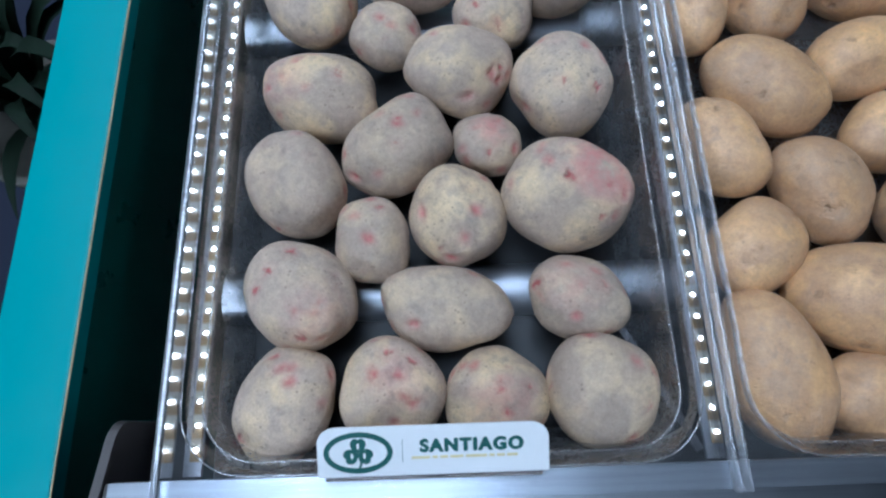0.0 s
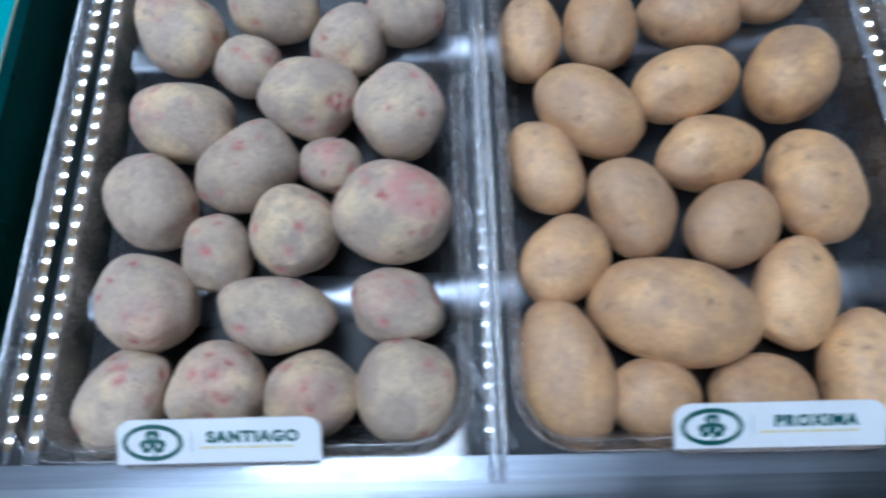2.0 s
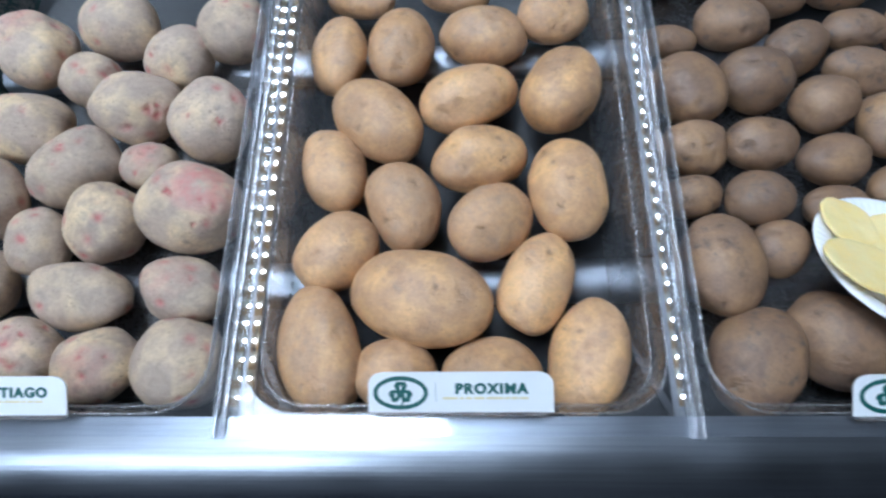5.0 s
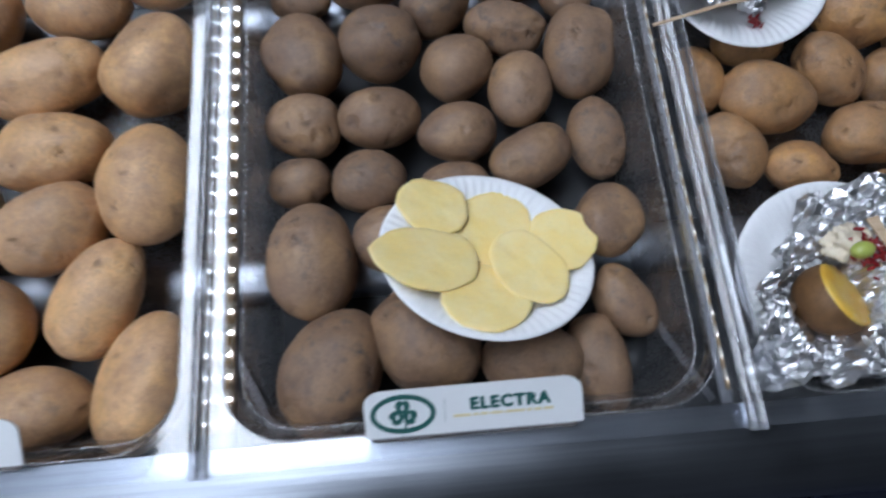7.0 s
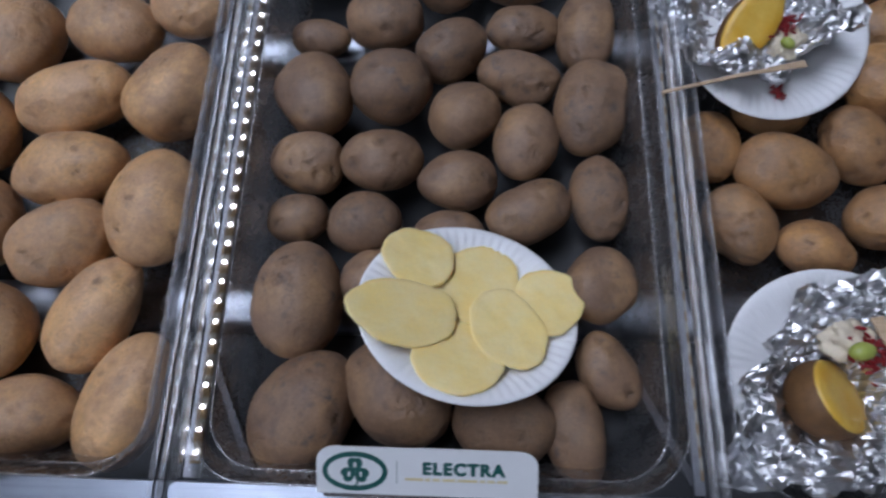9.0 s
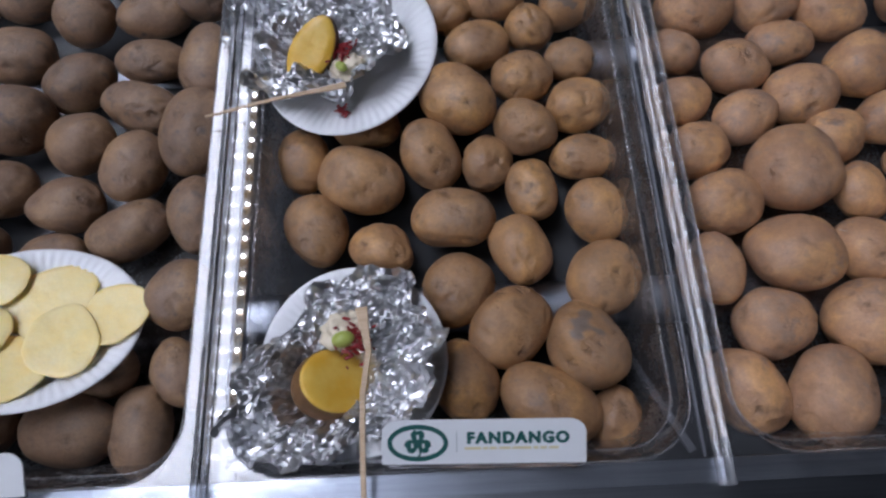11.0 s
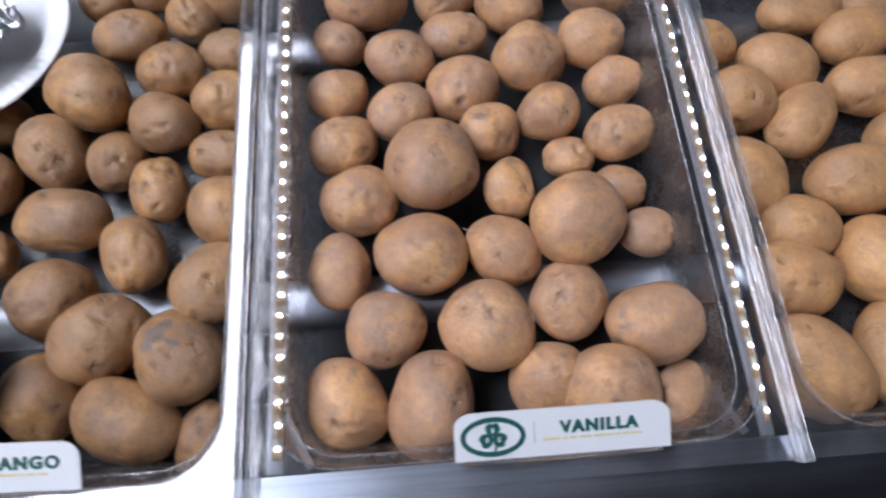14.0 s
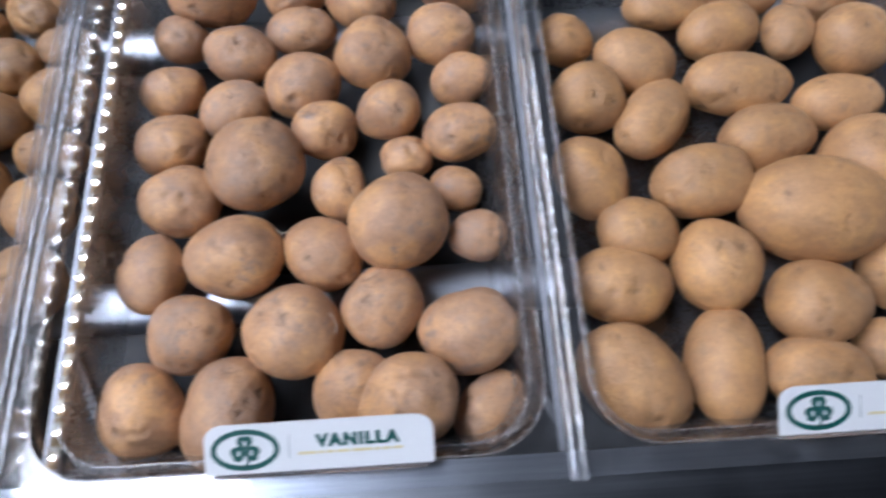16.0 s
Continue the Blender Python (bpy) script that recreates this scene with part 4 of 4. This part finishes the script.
def foil_sheet(x, y, z, rx, ry, hollow, turn, seed, ragged=0.16):
    """A crumpled sheet: faceted, with a hollow in the middle and a ragged, turned up edge."""
    g = np.random.default_rng(seed)
    bm = bmesh.new()
    nr, na = 36, 116
    phase = g.uniform(0, 6.28, 6)
    rows = []
    for i in range(nr + 1):
        q = i / nr
        ring = []
        for j in range(na):
            a = 6.28318 * (j + 0.5 * (i % 2)) / na
            edge = 1 + ragged * (math.sin(3 * a + phase[0]) * 0.6 + math.sin(7 * a + phase[1]) * 0.35 + math.sin(13 * a + phase[2]) * 0.3)
            rr = q * (1 + (edge - 1) * q * q)
            h = -hollow[2] * math.exp(-((q * rx * math.cos(a) - hollow[0]) ** 2 + (q * ry * math.sin(a) - hollow[1]) ** 2) / hollow[3] ** 2)
            h += 0.010 * math.sin(4 * a + phase[3] + 3 * q) * q + 0.007 * math.sin(9 * a + phase[4] - 5 * q) * q + 0.004 * math.sin(17 * a + 9 * q + phase[5]) * q
            h += 0.013 * q ** 3
            off = math.hypot(q * rx * math.cos(a) - hollow[0], q * ry * math.sin(a) - hollow[1])
            h += 0.015 * math.exp(-((off - 1.05 * hollow[3]) / (0.30 * hollow[3])) ** 2) * (0.7 + 0.3 * math.sin(5 * a + phase[1]))
            jit = g.normal(size=3) * np.array([0.0012, 0.0012, 0.0019]) * min(1.0, 0.25 + q)
            ring.append(bm.verts.new((rx * rr * math.cos(a) + jit[0], ry * rr * math.sin(a) + jit[1], h + jit[2])))
        rows.append(ring)
    for i in range(1, nr):
        a_, b_ = rows[i], rows[i + 1]
        for j in range(na):
            k = (j + 1) % na
            if i % 2:
                bm.faces.new((a_[j], a_[k], b_[k]))
                bm.faces.new((a_[j], b_[k], b_[j]))
            else:
                bm.faces.new((a_[j], a_[k], b_[j]))
                bm.faces.new((a_[k], b_[k], b_[j]))
    bm.faces.new(rows[1])
    for v in rows[0]:
        bm.verts.remove(v)
    ob = mesh_object("foil_wrap", bm, M_FOIL)
    ob.location = (x, y, z)
    ob.rotation_euler = (0, 0, radians(turn))
    return tagged(ob, "crumpled silver aluminium foil opened on a plate", "foil", "foil wraps")


def baked_potato(x, y, z, a, b, c, turn, tilt, cut=0.35, peel=None, inside=None):
    """A baked potato cut open: brown skin below, golden flesh on the cut face."""
    ob = empty("baked_potato", x, y, z)
    ob.rotation_euler = (radians(tilt[0]), radians(tilt[1]), radians(turn))
    bm = bmesh.new()
    n, rows = 36, []
    top = math.asin(cut)
    for s in range(13):
        t = -1.45 + (top + 1.45) * s / 12
        rows.append([bm.verts.new((a * math.cos(t) * math.cos(6.28318 * i / n) * (1 + 0.05 * math.sin(12.56637 * i / n + 0.6) + 0.025 * math.sin(18.84956 * i / n)), b * math.cos(t) * math.sin(6.28318 * i / n), c * math.sin(t))) for i in range(n)])
    for r0, r1 in zip(rows, rows[1:]):
        for i in range(n):
            j = (i + 1) % n
            bm.faces.new((r0[i], r0[j], r1[j], r1[i]))
    bm.faces.new(rows[0][::-1])
    part("skin", bm, peel or M_BAKED_SKIN, ob, "brown potato skin", smooth=True)
    bm = bmesh.new()
    rows = []
    ca = math.cos(top)
    for q, h in ((1.0, -0.001), (0.985, 0.0012), (0.93, 0.0024), (0.6, 0.0030), (0.25, 0.0022)):
        rows.append([bm.verts.new((a * ca * q * math.cos(6.28318 * i / n) * (1 + 0.05 * math.sin(12.56637 * i / n + 0.6) + 0.025 * math.sin(18.84956 * i / n)), b * ca * q * math.sin(6.28318 * i / n), c * cut + h + 0.0005 * math.sin(i * 2.1 + q * 7))) for i in range(n)])
    for r0, r1 in zip(rows, rows[1:]):
        for i in range(n):
            j = (i + 1) % n
            bm.faces.new((r0[i], r0[j], r1[j], r1[i]))
    bm.faces.new(rows[-1])
    part("flesh", bm, inside or M_BAKED, ob, "golden yellow cut flesh", smooth=True)
    return tagged(ob, "halved baked potato with golden flesh in foil", "baked potato", "baked potatoes")


def lump(name, x, y, z, a, b, c, material, turn=0, rough=0.12, sub=3, parent=None, seed=0):
    bm = bmesh.new()
    bmesh.ops.create_icosphere(bm, subdivisions=sub, radius=1.0)
    for v in bm.verts:
        k = 1 + rough * noise.noise(v.co * 1.6 + Vector((seed, seed * 2, 0))) + rough * 0.6 * noise.noise(v.co * 4 + Vector((seed, 3, 1)))
        v.co = Vector((v.co.x * a * k, v.co.y * b * k, v.co.z * c * k))
    ob = mesh_object(name, bm, material, parent, smooth=True)
    ob.matrix_basis = pose(x, y, z, 0, 0, turn)
    return ob


def garnish(x, y, z, count, spread, seed):
    g = np.random.default_rng(seed)
    ob = empty("red_garnish", x, y, z)
    for i in range(count):
        dx, dy = g.normal(size=2) * spread
        bm = bmesh.new()
        bmesh.ops.create_icosphere(bm, subdivisions=1, radius=1.0)
        s = g.uniform(0.0008, 0.0017)
        for v in bm.verts:
            v.co = Vector((v.co.x * s * 2.8, v.co.y * s, v.co.z * s)) * g.uniform(0.75, 1.2)
        crumb = part("crumb", bm, M_RED, ob)
        crumb.matrix_basis = pose(dx, dy, g.uniform(-0.002, 0.0022), g.uniform(-40, 40), g.uniform(-40, 40), g.uniform(0, 180))
    return tagged(ob, "small dark red garnish crumbs on the sauce", "garnish", "garnishes")


def wooden_fork(points, width, thick=0.0016, tines=True):
    """A flat, slightly bent stick that widens to a small forked head at its last point."""
    ob_bm = bmesh.new()
    pts = [Vector(p) for p in points]
    rows = []
    steps = 10 * (len(pts) - 1)
    for s in range(steps + 1):
        u = s / steps * (len(pts) - 1)
        i = min(int(u), len(pts) - 2)
        c = pts[i].lerp(pts[i + 1], u - i)
        d = (pts[i + 1] - pts[i]).normalized()
        side = d.cross(Vector((0, 0, 1))).normalized()
        up = side.cross(d)
        q = s / steps
        w = width * (0.55 + 0.25 * q + (0.75 * max(0, (q - 0.72) / 0.28) ** 1.5))
        rows.append([ob_bm.verts.new(c + side * w * sx + up * thick * sz) for sx, sz in ((-0.5, -0.3), (-0.4, -0.5), (0.4, -0.5), (0.5, -0.3), (0.5, 0.3), (0.4, 0.5), (-0.4, 0.5), (-0.5, 0.3))])
    for a_, b_ in zip(rows, rows[1:]):
        for i in range(8):
            j = (i + 1) % 8
            ob_bm.faces.new((a_[i], a_[j], b_[j], b_[i]))
    ob_bm.faces.new(rows[0][::-1])
    ob_bm.faces.new(rows[-1])
    ob = mesh_object("wooden_fork", ob_bm, M_WOOD, smooth=False)
    return tagged(ob, "thin pale wooden tasting fork in the foil", "fork", "tasting forks")


lower_plate = paper_plate(1.2307, 0.1000, -0.0380, 0.0775, 0.0775, (3, -4, 0))
tagged(lower_plate, "white paper plate holding foil baked potato", "plate", "paper plates on the potatoes")
foil_sheet(1.2220, 0.0890, -0.012, 0.092, 0.060, (-0.012, 0.004, 0.028, 0.040), 38, 5)
baked_potato(1.2140, 0.0800, -0.019, 0.0310, 0.0280, 0.026, 12, (-8, 38))
tagged(lump("cream_sauce", 1.2270, 0.1190, -0.004, 0.0170, 0.0125, 0.008, M_CREAM, 10, 0.6, 4, None, 2), "spoonful of cream sauce on the baked potato", "sauce", "sauces")
garnish(1.2355, 0.1090, 0.0050, 84, 0.0062, 4)
tagged(lump("green_bean", 1.2280, 0.1105, 0.007, 0.0090, 0.0064, 0.0060, M_BEAN, 12, 0.04, 3, None, 5), "single pale green bean on the sauce", "bean", "beans")
wooden_fork([(1.2445, -0.012, 0.012), (1.2436, 0.030, 0.012), (1.2436, 0.066, 0.013), (1.2480, 0.100, 0.012), (1.2418, 0.1344, 0.007)], 0.0064, 0.0022)

upper_plate = paper_plate(1.2270, 0.4040, -0.0360, 0.0820, 0.1010, (-2, 3, -24))
tagged(upper_plate, "white paper plate holding foil baked potato", "plate", "paper plates on the potatoes")
foil_sheet(1.1930, 0.4030, -0.015, 0.084, 0.066, (-0.006, -0.002, 0.022, 0.036), -6, 11)
baked_potato(1.1950, 0.3860, -0.007, 0.0350, 0.0205, 0.026, 52, (14, -24), 0.30)
tagged(lump("cream_sauce", 1.2270, 0.3720, -0.011, 0.0160, 0.0120, 0.006, M_CREAM, 25, 0.6, 4, None, 7), "spoonful of cream sauce on the baked potato", "sauce", "sauces")
garnish(1.2230, 0.3850, -0.0030, 60, 0.0048, 8)
garnish(1.2200, 0.3330, -0.0245, 26, 0.0024, 9)
tagged(lump("green_bean", 1.2223, 0.3660, -0.003, 0.0062, 0.0044, 0.0042, M_BEAN, -40, 0.04, 3, None, 6), "single pale green bean on the sauce", "bean", "beans")
wooden_fork([(1.1090, 0.3076, 0.015), (1.1400, 0.3160, 0.014), (1.1684, 0.3235, 0.013), (1.2278, 0.3403, 0.005)], 0.0044)



def cut_potato(x, y, z, a, b, turn, tilt):
    ob = baked_potato(x, y, z, a, b, 0.024, turn, tilt, 0.25, M_FANDANGO, M_SLICE)
    return tagged(ob, "raw potato cut in half showing pale yellow flesh", "cut potato", "cut potatoes in the freckled brown tray")


cut_potato(1.2990, 0.5170, -0.050, 0.030, 0.027, 20, (8, 0))
cut_potato(1.4180, 0.5120, -0.050, 0.030, 0.026, -15, (10, -6))


# ---- loose roots, plants and clutter ----
def root_hair(points):
    cu = bpy.data.curves.new("root", "CURVE")
    cu.dimensions, cu.bevel_depth, cu.bevel_resolution = "3D", 0.0004, 1
    sp = cu.splines.new("POLY")
    sp.points.add(len(points) - 1)
    for q, p in zip(sp.points, points):
        q.co = (*p, 1)
    tmp = new("root", cu)
    me = bpy.data.meshes.new_from_object(tmp.evaluated_get(bpy.context.evaluated_depsgraph_get()))
    bpy.data.objects.remove(tmp)
    me.materials.append(M_ROOT)
    return tagged(new("root_hair", me), "thin dry pale root hair on a potato", "root", "root hairs")


root_hair([(1.6985, 0.133, -0.040), (1.704, 0.125, -0.034), (1.710, 0.120, -0.034), (1.713, 0.113, -0.038), (1.710, 0.100, -0.036)])
root_hair([(1.672, 0.196, -0.045), (1.667, 0.193, -0.040), (1.663, 0.196, -0.042)])



def leafy_plant(x, y, z, count, seed):
    g = np.random.default_rng(seed)
    ob = empty("potted_plant", x, y, Z0)
    bm = bmesh.new()
    n, rows = 32, []
    hgt = z - Z0
    for q, h in ((0.10, 0.0), (0.105, 0.02), (0.14, hgt - 0.03), (0.152, hgt - 0.02), (0.152, hgt), (0.138, hgt), (0.132, hgt - 0.04)):
        rows.append([bm.verts.new((q * math.cos(6.28318 * i / n), q * math.sin(6.28318 * i / n), h)) for i in range(n)])
    for a_, b_ in zip(rows, rows[1:]):
        for i in range(n):
            j = (i + 1) % n
            bm.faces.new((a_[i], a_[j], b_[j], b_[i]))
    bm.faces.new(rows[0][::-1])
    bm.faces.new(rows[-1])
    part("pot", bm, M_POT, ob, "pale clay pot", smooth=True)
    for i in range(count):
        a, rise, reach = g.uniform(0, 6.28), g.uniform(0.12, 0.34), g.uniform(0.10, 0.30)
        bm = bmesh.new()
        prev = None
        for s in range(9):
            q = s / 8
            c = Vector((math.cos(a) * reach * q ** 1.2, math.sin(a) * reach * q ** 1.2, hgt - 0.03 + rise * math.sin(q * 2.2) * 0.9))
            side = Vector((-math.sin(a), math.cos(a), 0)) * (0.016 * math.sin(math.pi * (0.08 + 0.9 * q)))
            row = [bm.verts.new(c - side), bm.verts.new(c - Vector((0, 0, 0.004))), bm.verts.new(c + side)]
            if prev:
                for p in range(2):
                    bm.faces.new((prev[p], prev[p + 1], row[p + 1], row[p]))
            prev = row
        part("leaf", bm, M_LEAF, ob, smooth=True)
    return tagged(ob, "dark leafy green plant in a pale pot", "plant")


leafy_plant(-0.52, 0.62, -0.52, 44, 3)
